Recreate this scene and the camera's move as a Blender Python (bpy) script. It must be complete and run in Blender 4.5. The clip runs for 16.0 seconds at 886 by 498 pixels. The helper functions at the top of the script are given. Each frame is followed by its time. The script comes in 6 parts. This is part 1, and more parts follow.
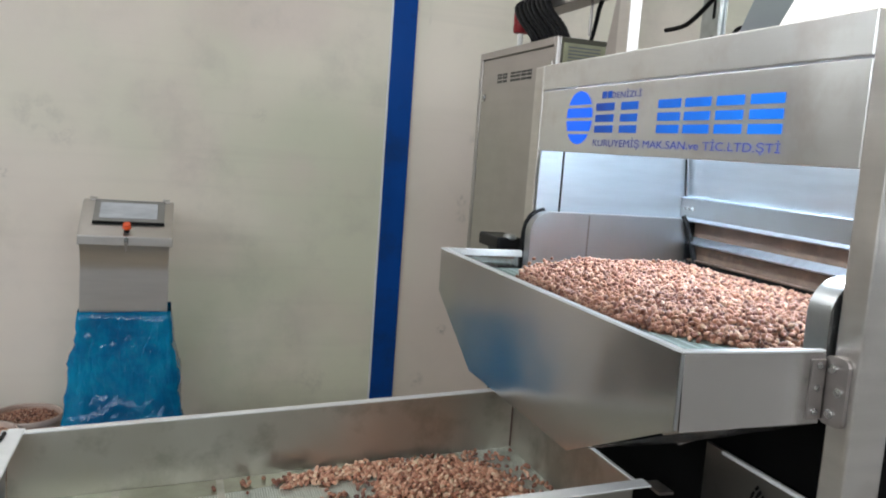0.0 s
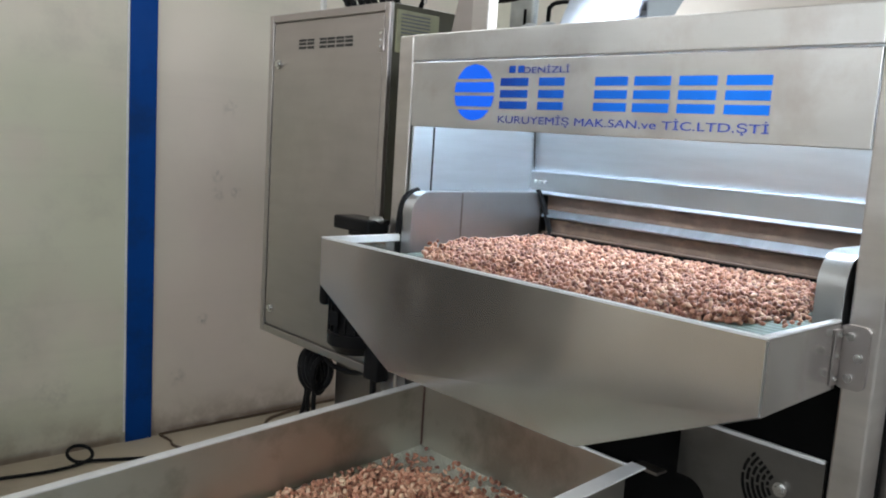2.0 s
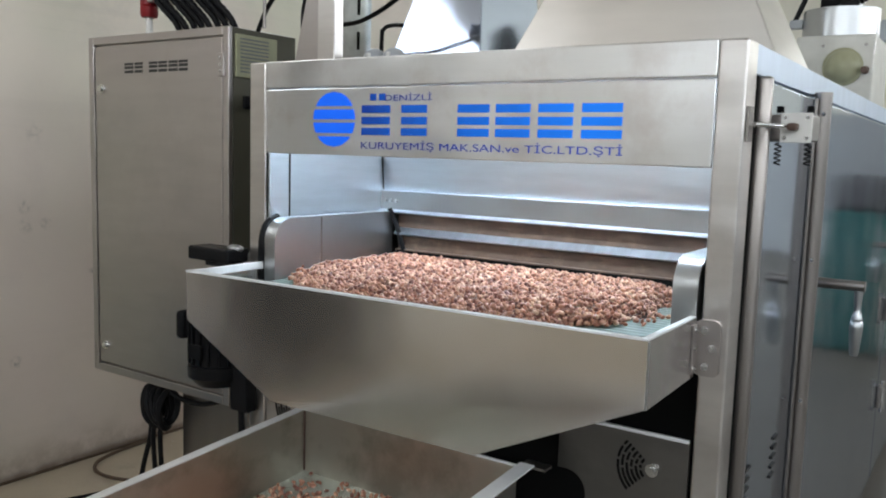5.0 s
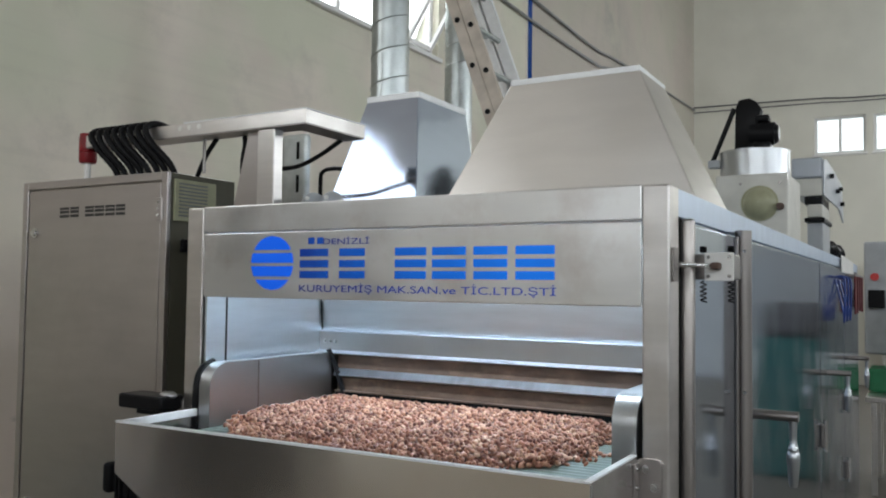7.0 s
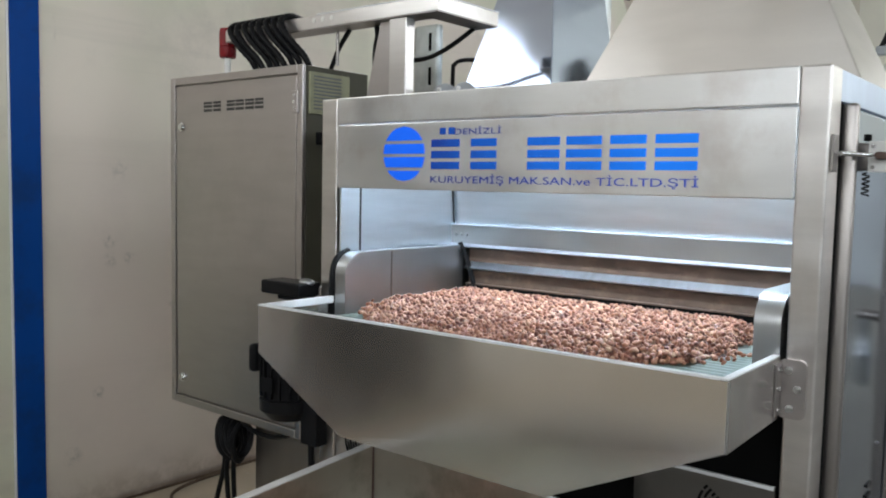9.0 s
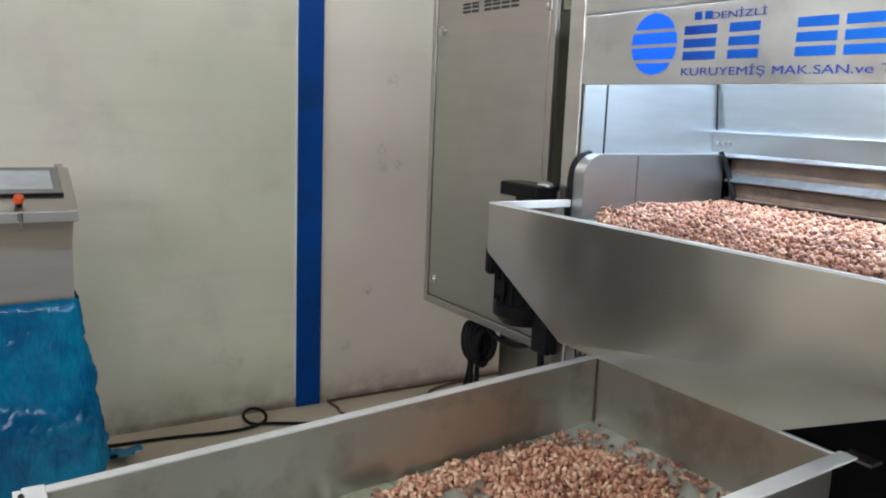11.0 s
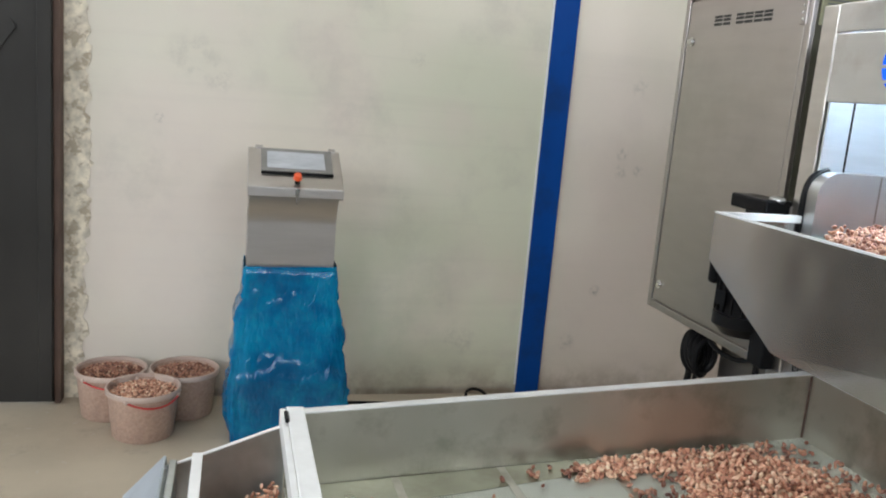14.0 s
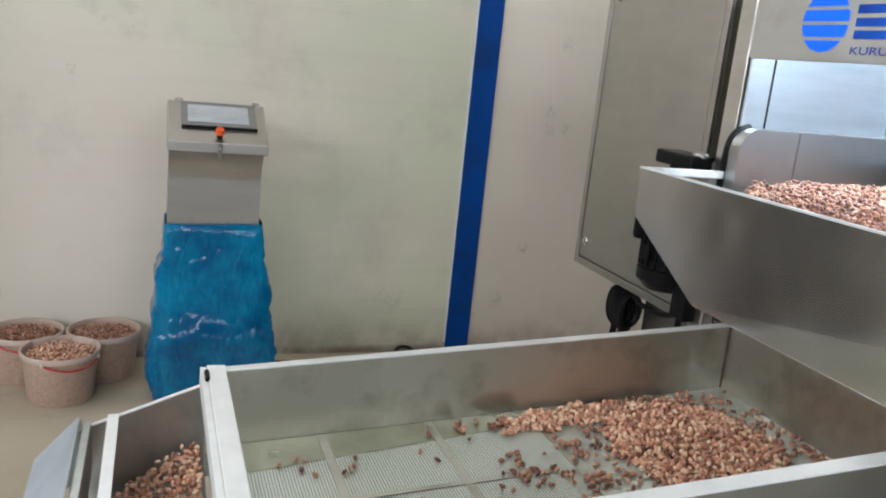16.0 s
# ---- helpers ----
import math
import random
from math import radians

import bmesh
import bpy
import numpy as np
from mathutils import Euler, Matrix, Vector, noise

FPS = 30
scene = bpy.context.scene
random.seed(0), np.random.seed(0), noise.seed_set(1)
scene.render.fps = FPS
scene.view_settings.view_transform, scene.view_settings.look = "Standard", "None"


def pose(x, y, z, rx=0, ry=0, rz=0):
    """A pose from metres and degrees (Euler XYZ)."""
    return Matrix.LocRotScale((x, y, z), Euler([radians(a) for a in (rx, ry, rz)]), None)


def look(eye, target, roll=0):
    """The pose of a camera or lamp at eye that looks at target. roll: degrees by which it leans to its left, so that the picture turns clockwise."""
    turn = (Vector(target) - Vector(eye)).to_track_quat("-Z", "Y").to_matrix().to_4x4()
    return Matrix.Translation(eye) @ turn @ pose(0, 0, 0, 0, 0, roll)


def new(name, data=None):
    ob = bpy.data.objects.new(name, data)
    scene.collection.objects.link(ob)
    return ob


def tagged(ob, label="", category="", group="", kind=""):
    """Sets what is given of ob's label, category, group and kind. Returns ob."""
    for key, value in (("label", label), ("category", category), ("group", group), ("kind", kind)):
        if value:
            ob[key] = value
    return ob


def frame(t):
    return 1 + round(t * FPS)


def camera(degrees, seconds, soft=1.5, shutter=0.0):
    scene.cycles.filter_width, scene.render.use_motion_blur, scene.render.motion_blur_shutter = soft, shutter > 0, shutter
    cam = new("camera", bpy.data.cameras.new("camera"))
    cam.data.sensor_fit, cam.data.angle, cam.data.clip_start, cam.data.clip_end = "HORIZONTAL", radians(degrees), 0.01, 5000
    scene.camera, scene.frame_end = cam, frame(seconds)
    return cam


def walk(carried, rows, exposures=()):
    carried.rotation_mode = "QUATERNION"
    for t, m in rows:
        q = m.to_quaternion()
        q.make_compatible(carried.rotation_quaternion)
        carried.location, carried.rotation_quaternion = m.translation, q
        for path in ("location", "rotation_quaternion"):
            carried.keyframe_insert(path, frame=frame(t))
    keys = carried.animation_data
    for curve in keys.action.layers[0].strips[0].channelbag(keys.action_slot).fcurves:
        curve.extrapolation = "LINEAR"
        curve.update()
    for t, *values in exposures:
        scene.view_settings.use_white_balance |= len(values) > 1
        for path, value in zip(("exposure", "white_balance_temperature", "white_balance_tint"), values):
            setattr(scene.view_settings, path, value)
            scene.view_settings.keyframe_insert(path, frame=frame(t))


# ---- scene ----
cam = camera(56.5, 16.0, soft=2.0)
EXPOSURES = [(0, 0.06), (1.5, -0.08), (3.2, -0.13), (5.3, -0.12), (5.8, -0.25), (6.5, -0.54), (7.2, -0.54), (8.0, -0.47), (8.6, -0.25), (9.2, -0.12), (9.7, -0.04), (11.8, 0.2), (13, 0.32), (14, 0.37), (15, 0.28), (16, 0.27)]
PATH = [
    (0, (0.913, 0.828, 1.554), (1.532, 2.714, 1.313), 4.2),
    (0.5, (0.826, 0.977, 1.542), (1.614, 2.798, 1.294), 3.7),
    (1, (0.726, 1.107, 1.555), (1.742, 2.81, 1.293), 3.4),
    (1.5, (0.557, 1.18, 1.547), (1.758, 2.752, 1.256), 3.0),
    (2, (0.487, 1.276, 1.547), (1.818, 2.744, 1.277), 3.7),
    (2.5, (0.414, 1.327, 1.559), (1.904, 2.636, 1.297), 4.2),
    (3, (0.327, 1.344, 1.557), (1.874, 2.588, 1.315), 3.9),
    (3.2, (0.305, 1.347, 1.556), (1.864, 2.577, 1.322), 3.8),
    (5.3, (0.349, 1.369, 1.583), (2.023, 2.443, 1.375), 1.4),
    (5.5, (0.357, 1.373, 1.583), (2.052, 2.422, 1.42), 1.2),
    (6, (0.36, 1.365, 1.596), (2.083, 2.38, 1.584), 0.9),
    (6.5, (0.341, 1.354, 1.603), (2.069, 2.359, 1.672), 0.8),
    (7, (0.329, 1.351, 1.603), (2.058, 2.352, 1.694), 0.7),
    (7.5, (0.328, 1.352, 1.599), (2.053, 2.362, 1.679), 0.7),
    (8, (0.331, 1.357, 1.597), (2.046, 2.385, 1.648), 0.7),
    (8.5, (0.335, 1.362, 1.587), (1.992, 2.482, 1.554), 1.2),
    (9, (0.359, 1.368, 1.581), (1.906, 2.627, 1.427), 1.2),
    (9.5, (0.402, 1.374, 1.556), (1.833, 2.75, 1.316), 1.2),
    (9.7, (0.42, 1.374, 1.549), (1.806, 2.791, 1.28), 1.2),
    (11.8, (0.538, 1.32, 1.494), (1.355, 3.107, 1.126), 3.3),
    (12, (0.511, 1.295, 1.498), (1.29, 3.096, 1.116), 3.6),
    (12.5, (0.441, 1.223, 1.496), (1.123, 3.06, 1.094), 4.7),
    (13, (0.448, 1.185, 1.507), (0.982, 3.075, 1.129), 4.8),
    (13.5, (0.461, 1.19, 1.513), (0.94, 3.096, 1.142), 4.8),
    (14, (0.472, 1.196, 1.512), (0.973, 3.096, 1.141), 4.9),
    (14.5, (0.477, 1.202, 1.51), (1.029, 3.086, 1.132), 5.1),
    (15, (0.474, 1.209, 1.507), (1.064, 3.079, 1.115), 5.4),
    (15.5, (0.482, 1.216, 1.5), (1.103, 3.07, 1.079), 5.6),
    (16, (0.49, 1.216, 1.496), (1.153, 3.048, 1.046), 5.8),
]
walk(cam, [(t, look(eye, target, roll)) for t, eye, target, roll in PATH],
     exposures=EXPOSURES)

# ---- light ----
world = bpy.data.worlds.new("world")
scene.world = world
world.use_nodes = True
wn = world.node_tree
sky = wn.nodes.new("ShaderNodeTexSky")
sky.sky_type = "NISHITA"
sky.sun_disc = False
sky.sun_elevation, sky.sun_rotation = radians(48), radians(160)
wn.links.new(sky.outputs[0], wn.nodes["Background"].inputs[0])
wn.nodes["Background"].inputs[1].default_value = 0.15

sun_data = bpy.data.lights.new("sun", "SUN")
sun_data.energy, sun_data.angle, sun_data.color = 0.8, radians(12), (1.0, 0.95, 0.87)
sun = new("sun", sun_data)
sun.matrix_world = look((0, -20, 25), (0, 0, 0))


def area(name, eye, target, w, h, watts, colour):
    data = bpy.data.lights.new(name, "AREA")
    data.shape, data.size, data.size_y, data.energy, data.color = "RECTANGLE", w, h, watts, colour
    ob = new(name, data)
    ob.matrix_world = look(eye, target)
    return ob


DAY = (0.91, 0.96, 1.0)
# daylight lamps at the windows; south and west ones are unseen, added for light
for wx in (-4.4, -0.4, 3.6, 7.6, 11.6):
    # Last south lamp is stronger and turned, to brighten the far end wall
    area("window_fill", (wx, -7.9, 4.2), (wx + (4.5 if wx > 10 else 0), 0, 2.8), 2.8, 1.5, 520 if wx > 10 else 128, DAY)
for wy in (-5.2, -1.4, 2.4):
    area("window_fill", (-6.9, wy, 4.2), (0, wy, 2.6), 2.8, 1.5, 130, DAY)
for wx, wz, watts in ((-0.95, 3.42, 30), (5.22, 4.35, 60)):
    area("window_fill", (wx, 5.06, wz), (wx, 0, wz - 2.3), 2.7, 0.8 if wx < 0 else 1.25, watts, (0.95, 0.98, 1.0))
for wy in (2.1, -0.6, -3.3):
    area("window_fill", (16.2, wy, 4.37), (8, wy, 2.0), 1.7, 0.65, 30, (0.95, 0.98, 1.0))
# lamp tube over the mouth of the oven
area("oven_light", (2.02, 2.40, 1.765), (2.12, 2.40, 1.2), 0.95, 0.05, 12.0, (0.74, 0.88, 1.0))


WY, EX, SY, WX, TOP = 5.068, 16.3, -8.0, -7.0, 7.2  # inner faces of the hall


# ---- materials ----
def node_material(name):
    m = bpy.data.materials.new(name)
    m.use_nodes = True
    t = m.node_tree
    return m, t, t.nodes["Principled BSDF"], t.links.new


def mat(name, colour, rough=0.5, metal=0.0, vary=0.12, scale=6.0, stretch=(1, 1, 1), bump=0.0, bump_scale=60.0,
        second=None, second_scale=1.5, second_amount=0.5, rough_vary=0.1, transmission=0.0,
        emission=0.0, coat=0.0, second_sharp=0.15, wave=0.0, wave_scale=3.0, spec=0.5):
    """A principled surface with grain, blotches of a second colour and fine relief."""
    m, t, p, link = node_material(name)
    geo = t.nodes.new("ShaderNodeTexCoord")
    mp = t.nodes.new("ShaderNodeMapping")
    mp.inputs["Scale"].default_value = stretch
    link(geo.outputs["Object"], mp.inputs[0])
    n1 = t.nodes.new("ShaderNodeTexNoise")
    n1.inputs["Scale"].default_value, n1.inputs["Detail"].default_value = scale, 6.0
    link(mp.outputs[0], n1.inputs["Vector"])
    ramp = t.nodes.new("ShaderNodeValToRGB")
    lo, hi = [c * (1 - vary) for c in colour], [min(1.0, c * (1 + vary)) for c in colour]
    ramp.color_ramp.elements[0].position, ramp.color_ramp.elements[1].position = 0.3, 0.7
    ramp.color_ramp.elements[0].color, ramp.color_ramp.elements[1].color = (*lo, 1), (*hi, 1)
    link(n1.outputs["Fac"], ramp.inputs[0])
    out = ramp.outputs[0]
    if second:
        n2 = t.nodes.new("ShaderNodeTexNoise")
        n2.inputs["Scale"].default_value, n2.inputs["Detail"].default_value = second_scale, 8.0
        n2.inputs["Roughness"].default_value = 0.62
        link(geo.outputs["Object"], n2.inputs["Vector"])
        r2 = t.nodes.new("ShaderNodeValToRGB")
        r2.color_ramp.elements[0].position = 0.5
        r2.color_ramp.elements[1].position = 0.5 + second_sharp
        k = t.nodes.new("ShaderNodeMath")
        k.operation = "MULTIPLY"
        k.inputs[1].default_value = second_amount
        link(n2.outputs["Fac"], r2.inputs[0])
        link(r2.outputs[0], k.inputs[0])
        mix = t.nodes.new("ShaderNodeMixRGB")
        mix.inputs[2].default_value = (*second, 1)
        link(k.outputs[0], mix.inputs[0])
        link(out, mix.inputs[1])
        out = mix.outputs[0]
    link(out, p.inputs["Base Color"])
    p.inputs["Metallic"].default_value = metal
    n3 = t.nodes.new("ShaderNodeTexNoise")
    n3.inputs["Scale"].default_value, n3.inputs["Detail"].default_value = 3.5, 3.0
    link(geo.outputs["Object"], n3.inputs["Vector"])
    rm = t.nodes.new("ShaderNodeMapRange")
    rm.inputs["From Min"].default_value, rm.inputs["From Max"].default_value = 0.3, 0.7
    rm.inputs["To Min"].default_value, rm.inputs["To Max"].default_value = max(0.02, rough - rough_vary), min(1, rough + rough_vary)
    link(n3.outputs["Fac"], rm.inputs["Value"])
    link(rm.outputs[0], p.inputs["Roughness"])
    p.inputs["Specular IOR Level"].default_value = spec
    bend = None
    if wave:
        nw = t.nodes.new("ShaderNodeTexNoise")
        nw.inputs["Scale"].default_value, nw.inputs["Detail"].default_value = wave_scale, 2.0
        link(geo.outputs["Object"], nw.inputs["Vector"])
        bend = t.nodes.new("ShaderNodeBump")
        bend.inputs["Strength"].default_value, bend.inputs["Distance"].default_value = 1.0, wave
        link(nw.outputs["Fac"], bend.inputs["Height"])
        link(bend.outputs[0], p.inputs["Normal"])
    if bump:
        nb = t.nodes.new("ShaderNodeTexNoise")
        nb.inputs["Scale"].default_value, nb.inputs["Detail"].default_value = bump_scale, 4.0
        link(mp.outputs[0], nb.inputs["Vector"])
        b = t.nodes.new("ShaderNodeBump")
        b.inputs["Strength"].default_value, b.inputs["Distance"].default_value = bump, 0.004
        link(nb.outputs["Fac"], b.inputs["Height"])
        if bend:
            link(bend.outputs[0], b.inputs["Normal"])
        link(b.outputs[0], p.inputs["Normal"])
    p.inputs["Transmission Weight"].default_value = transmission
    p.inputs["Coat Weight"].default_value = coat
    if emission:
        link(out, p.inputs["Emission Color"])
        p.inputs["Emission Strength"].default_value = emission
    return m


STEEL = mat("brushed_steel", (0.70, 0.67, 0.645), 0.33, 1.0, 0.05, 5, (1, 1, 9), 0.0, 60, rough_vary=0.035,
            second=(0.49, 0.45, 0.425), second_scale=3.2, second_amount=0.75, second_sharp=0.3, wave=0.016, wave_scale=3.2)
STEEL_H = mat("brushed_steel_sideways", (0.80, 0.80, 0.80), 0.34, 1.0, 0.03, 5, (1, 1, 6), 0.0, 60, rough_vary=0.07,
              second=(0.60, 0.545, 0.52), second_scale=4.0, second_amount=0.8, second_sharp=0.22, wave=0.016, wave_scale=2.6)
PEDSTEEL = mat("fine_brushed_pedestal_steel", (0.52, 0.495, 0.475), 0.34, 1.0, 0.04, 5, (1, 1, 10), 0.0, 60, rough_vary=0.05,
               second=(0.44, 0.425, 0.41), second_scale=2.0, second_amount=0.3, second_sharp=0.5)
# Soft second tone stands in for mottled reflections on the chute
CHUTE = mat("satin_steel_sheet", (0.67, 0.65, 0.64), 0.21, 1.0, 0.05, 5, (1, 1, 1), 0.0, 30, rough_vary=0.035,
            second=(0.44, 0.405, 0.39), second_scale=2.0, second_amount=0.5, second_sharp=0.48, wave=0.012, wave_scale=2.0)
TROUGH = mat("worn_steel_sheet", (0.52, 0.505, 0.455), 0.38, 1.0, 0.07, 5, (1, 1, 1), 0.0, 40, rough_vary=0.07,
             second=(0.29, 0.275, 0.225), second_scale=6.5, second_amount=0.6, second_sharp=0.14, wave=0.014, wave_scale=3.5)
MIRROR = mat("polished_steel", (0.40, 0.47, 0.565), 0.12, 1.0, 0.05, 3, (1, 1, 5), 0.0, rough_vary=0.03, wave=0.005, wave_scale=2.0)
# Blue of the band stands in for sky reflected in the steel
BAND = mat("sky_tinted_band", (0.53, 0.605, 0.72), 0.42, 1.0, 0.05, 6, (4, 1, 1), 0.0, 60, rough_vary=0.045, wave=0.01)
FLAP = mat("pale_blue_grey_flap", (0.66, 0.72, 0.80), 0.45, 0.5, 0.08, 9, second=(0.45, 0.50, 0.57), second_scale=7, second_amount=0.5, second_sharp=0.3)
# Dark greenish tone for the wall's shadow on the sieve floor
SHADOWSTRIP = mat("wall_shadow_strip", (0.36, 0.365, 0.28), 0.35, 0.8, 0.12, 8, second=(0.24, 0.22, 0.16), second_scale=9, second_amount=0.5)
# Darker copy of the steel: shade under the chute put into its colour
SHADESTEEL = mat("shaded_steel", (0.21, 0.20, 0.19), 0.36, 1.0, 0.08, 6, (1, 1, 3), rough_vary=0.05, second=(0.13, 0.12, 0.11), second_scale=6, second_amount=0.5, wave=0.01)
GUARD = mat("satin_guard_steel", (0.46, 0.475, 0.485), 0.33, 1.0, 0.06, 6, rough_vary=0.04, second=(0.38, 0.37, 0.36), second_scale=6, second_amount=0.5, second_sharp=0.3, wave=0.012, wave_scale=4.0)
TUBE = mat("satin_tube_steel", (0.31, 0.285, 0.27), 0.36, 1.0, 0.08, 10, (1, 1, 0.2), 0.0, 80, rough_vary=0.05)
CABINET = mat("cabinet_steel", (0.50, 0.467, 0.452), 0.33, 1.0, 0.04, 4, (1, 1, 6), 0.0, 60, rough_vary=0.05,
              second=(0.37, 0.34, 0.325), second_scale=2.3, second_amount=0.6, second_sharp=0.3)
HOODSTEEL = mat("hood_sheet_steel", (0.765, 0.735, 0.705), 0.33, 1.0, 0.04, 4, (1, 1, 5), 0.0, 50, rough_vary=0.04, wave=0.008, wave_scale=2.2)
# Hood steel tinted blue: the reflected sky is put into its colour
DUCTSTEEL = mat("sky_tinted_hood_steel", (0.46, 0.525, 0.64), 0.11, 1.0, 0.04, 4, (1, 1, 5), 0.0, 50, rough_vary=0.03, wave=0.006, wave_scale=2.2)
PLAIN = mat("bright_steel", (0.68, 0.68, 0.67), 0.20, 1.0, 0.04, 20, rough_vary=0.04)
BAR = mat("blue_grey_bar_steel", (0.60, 0.64, 0.70), 0.40, 1.0, 0.12, 9, (1, 5, 1), rough_vary=0.05, second=(0.30, 0.31, 0.33), second_scale=7, second_amount=0.5, second_sharp=0.3)
# Mostly diffuse white: highlights on bare steel edges put into the colour
ALU = mat("white_edge_steel", (0.86, 0.87, 0.88), 0.40, 0.2, 0.05, 25)
RIM = mat("bright_rim_steel", (0.80, 0.81, 0.82), 0.42, 0.5, 0.08, 12, second=(0.50, 0.49, 0.47), second_scale=4, second_amount=0.4, second_sharp=0.3)
GALV = mat("galvanised_sheet", (0.43, 0.46, 0.455), 0.34, 1.0, 0.12, 22, rough_vary=0.04)
# Pale blue tint adds the lamp tube's cool light to the lining's colour
LAMPSTEEL = mat("lit_inner_steel", (0.70, 0.755, 0.805), 0.36, 1.0, 0.05, 6, (1, 1, 8), 0.0, 80, rough_vary=0.04, wave=0.012, wave_scale=3.0)
BROWN = mat("stained_curtain_strip", (0.095, 0.062, 0.045), 0.55, 0.0, 0.25, 14, (1, 1, 3), 0.2, 60,
            second=(0.21, 0.135, 0.088), second_scale=13, second_amount=0.5)
BLACK = mat("black_plastic", (0.008, 0.008, 0.009), 0.38, 0.0, 0.2, 20, spec=0.12)
RUBBER = mat("black_rubber", (0.009, 0.009, 0.010), 0.45, 0.0, 0.2, 30, spec=0.12)
# Near-black for unlit gaps, slots and depths: shade put into the colour
DARK = mat("unlit_gap_black", (0.004, 0.004, 0.004), 0.8, 0.0, 0.2, 8, spec=0.1)
GREY = mat("grey_motor_paint", (0.38, 0.40, 0.42), 0.45, 0.0, 0.1, 10)
CREAM = mat("cream_casting", (0.57, 0.56, 0.51), 0.4, 0.0, 0.1, 12, coat=0.2)
WHITEP = mat("white_plastic", (0.78, 0.77, 0.74), 0.45, 0.0, 0.05, 10)
CLOTHRED = mat("dark_red_cloth", (0.11, 0.013, 0.016), 0.8, 0.0, 0.2, 14)
RED = mat("red_plastic", (0.50, 0.035, 0.035), 0.4, 0.0, 0.1, 10)
BEACON = mat("red_beacon_lens", (0.22, 0.008, 0.012), 0.4, 0.0, 0.2, 20, spec=0.3)
ORANGE = mat("orange_red_button", (0.75, 0.09, 0.02), 0.35, 0.0, 0.08, 10)
GREEN = mat("green_plastic", (0.015, 0.17, 0.07), 0.5, 0.0, 0.15, 10)
TEAL = mat("teal_cloth", (0.025, 0.15, 0.145), 0.8, 0.0, 0.2, 12)
SACK = mat("dark_grey_sacking", (0.13, 0.13, 0.14), 0.8, 0.0, 0.15, 9)
BLUEHOSE = mat("blue_hose", (0.02, 0.05, 0.24), 0.35, 0.0, 0.1, 10)
INK = mat("dark_lettering", (0.03, 0.03, 0.03), 0.5, 0.0, 0.1, 20)


def lit_sign(name, dim, bright, glow):
    """Glowing blue of the cut signs, painted brighter towards one end."""
    m, t, p, link = node_material(name)
    co = t.nodes.new("ShaderNodeTexCoord")
    sep = t.nodes.new("ShaderNodeSeparateXYZ")
    link(co.outputs["Object"], sep.inputs[0])
    n = t.nodes.new("ShaderNodeTexNoise")
    n.inputs["Scale"].default_value, n.inputs["Detail"].default_value = 14.0, 3.0
    link(co.outputs["Object"], n.inputs["Vector"])
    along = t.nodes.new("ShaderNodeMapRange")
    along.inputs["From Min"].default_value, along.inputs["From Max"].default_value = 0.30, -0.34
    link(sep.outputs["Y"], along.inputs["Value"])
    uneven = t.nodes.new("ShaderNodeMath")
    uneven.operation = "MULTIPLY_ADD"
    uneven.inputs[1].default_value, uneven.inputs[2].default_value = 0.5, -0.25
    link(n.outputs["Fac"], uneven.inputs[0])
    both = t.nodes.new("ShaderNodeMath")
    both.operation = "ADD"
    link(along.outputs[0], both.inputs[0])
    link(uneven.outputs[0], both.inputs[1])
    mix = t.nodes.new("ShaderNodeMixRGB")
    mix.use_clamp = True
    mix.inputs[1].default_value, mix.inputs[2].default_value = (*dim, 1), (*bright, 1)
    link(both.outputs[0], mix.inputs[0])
    p.inputs["Base Color"].default_value = (*dim, 1)
    link(mix.outputs[0], p.inputs["Emission Color"])
    p.inputs["Emission Strength"].default_value = glow
    p.inputs["Roughness"].default_value, p.inputs["Specular IOR Level"].default_value = 0.4, 0.2
    return m


LED = lit_sign("blue_lit_sign", (0.004, 0.025, 0.17), (0.008, 0.21, 0.90), 0.95)
EMBLEM = lit_sign("blue_lit_emblem", (0.005, 0.09, 0.62), (0.006, 0.17, 0.72), 0.9)
LED_SMALL = lit_sign("blue_lit_small_sign", (0.02, 0.03, 0.15), (0.06, 0.11, 0.48), 0.8)
TUBELIGHT = mat("white_light_tube", (0.85, 0.93, 1.0), 0.4, 0.0, 0.01, 5, emission=6.0)
SCREEN = mat("grey_screen", (0.40, 0.42, 0.45), 0.2, 0.0, 0.12, 30, (0.4, 1, 1), emission=0.08)
BEZEL = mat("dark_bezel", (0.16, 0.16, 0.16), 0.4, 0.0, 0.1, 10)
BLUEPAINT = mat("blue_column_paint", (0.0, 0.05, 0.26), 0.6, 0.0, 0.15, 5, (1, 1, 0.3), 0.06, 40, spec=0.15,
                second=(0.01, 0.03, 0.09), second_scale=5, second_amount=0.4)
DOORGREY = mat("dark_grey_door_paint", (0.030, 0.028, 0.026), 0.55, 0.0, 0.2, 4, (1, 1, 0.4), 0.04, 40, spec=0.25)
RUST = mat("brown_rusty_frame", (0.10, 0.06, 0.045), 0.7, 0.0, 0.3, 12, (1, 1, 0.4), 0.2, 60)
PLASTER = mat("broken_plaster", (0.70, 0.635, 0.52), 0.9, 0.0, 0.3, 26, (1, 1, 1), 0.9, 45,
              second=(0.33, 0.265, 0.185), second_scale=17, second_amount=0.75, second_sharp=0.08)
CEIL = mat("ceiling_paint", (0.62, 0.61, 0.58), 0.8, 0.0, 0.06, 2)
WINFRAME = mat("white_window_frame", (0.75, 0.75, 0.74), 0.4, 0.0, 0.04, 8)
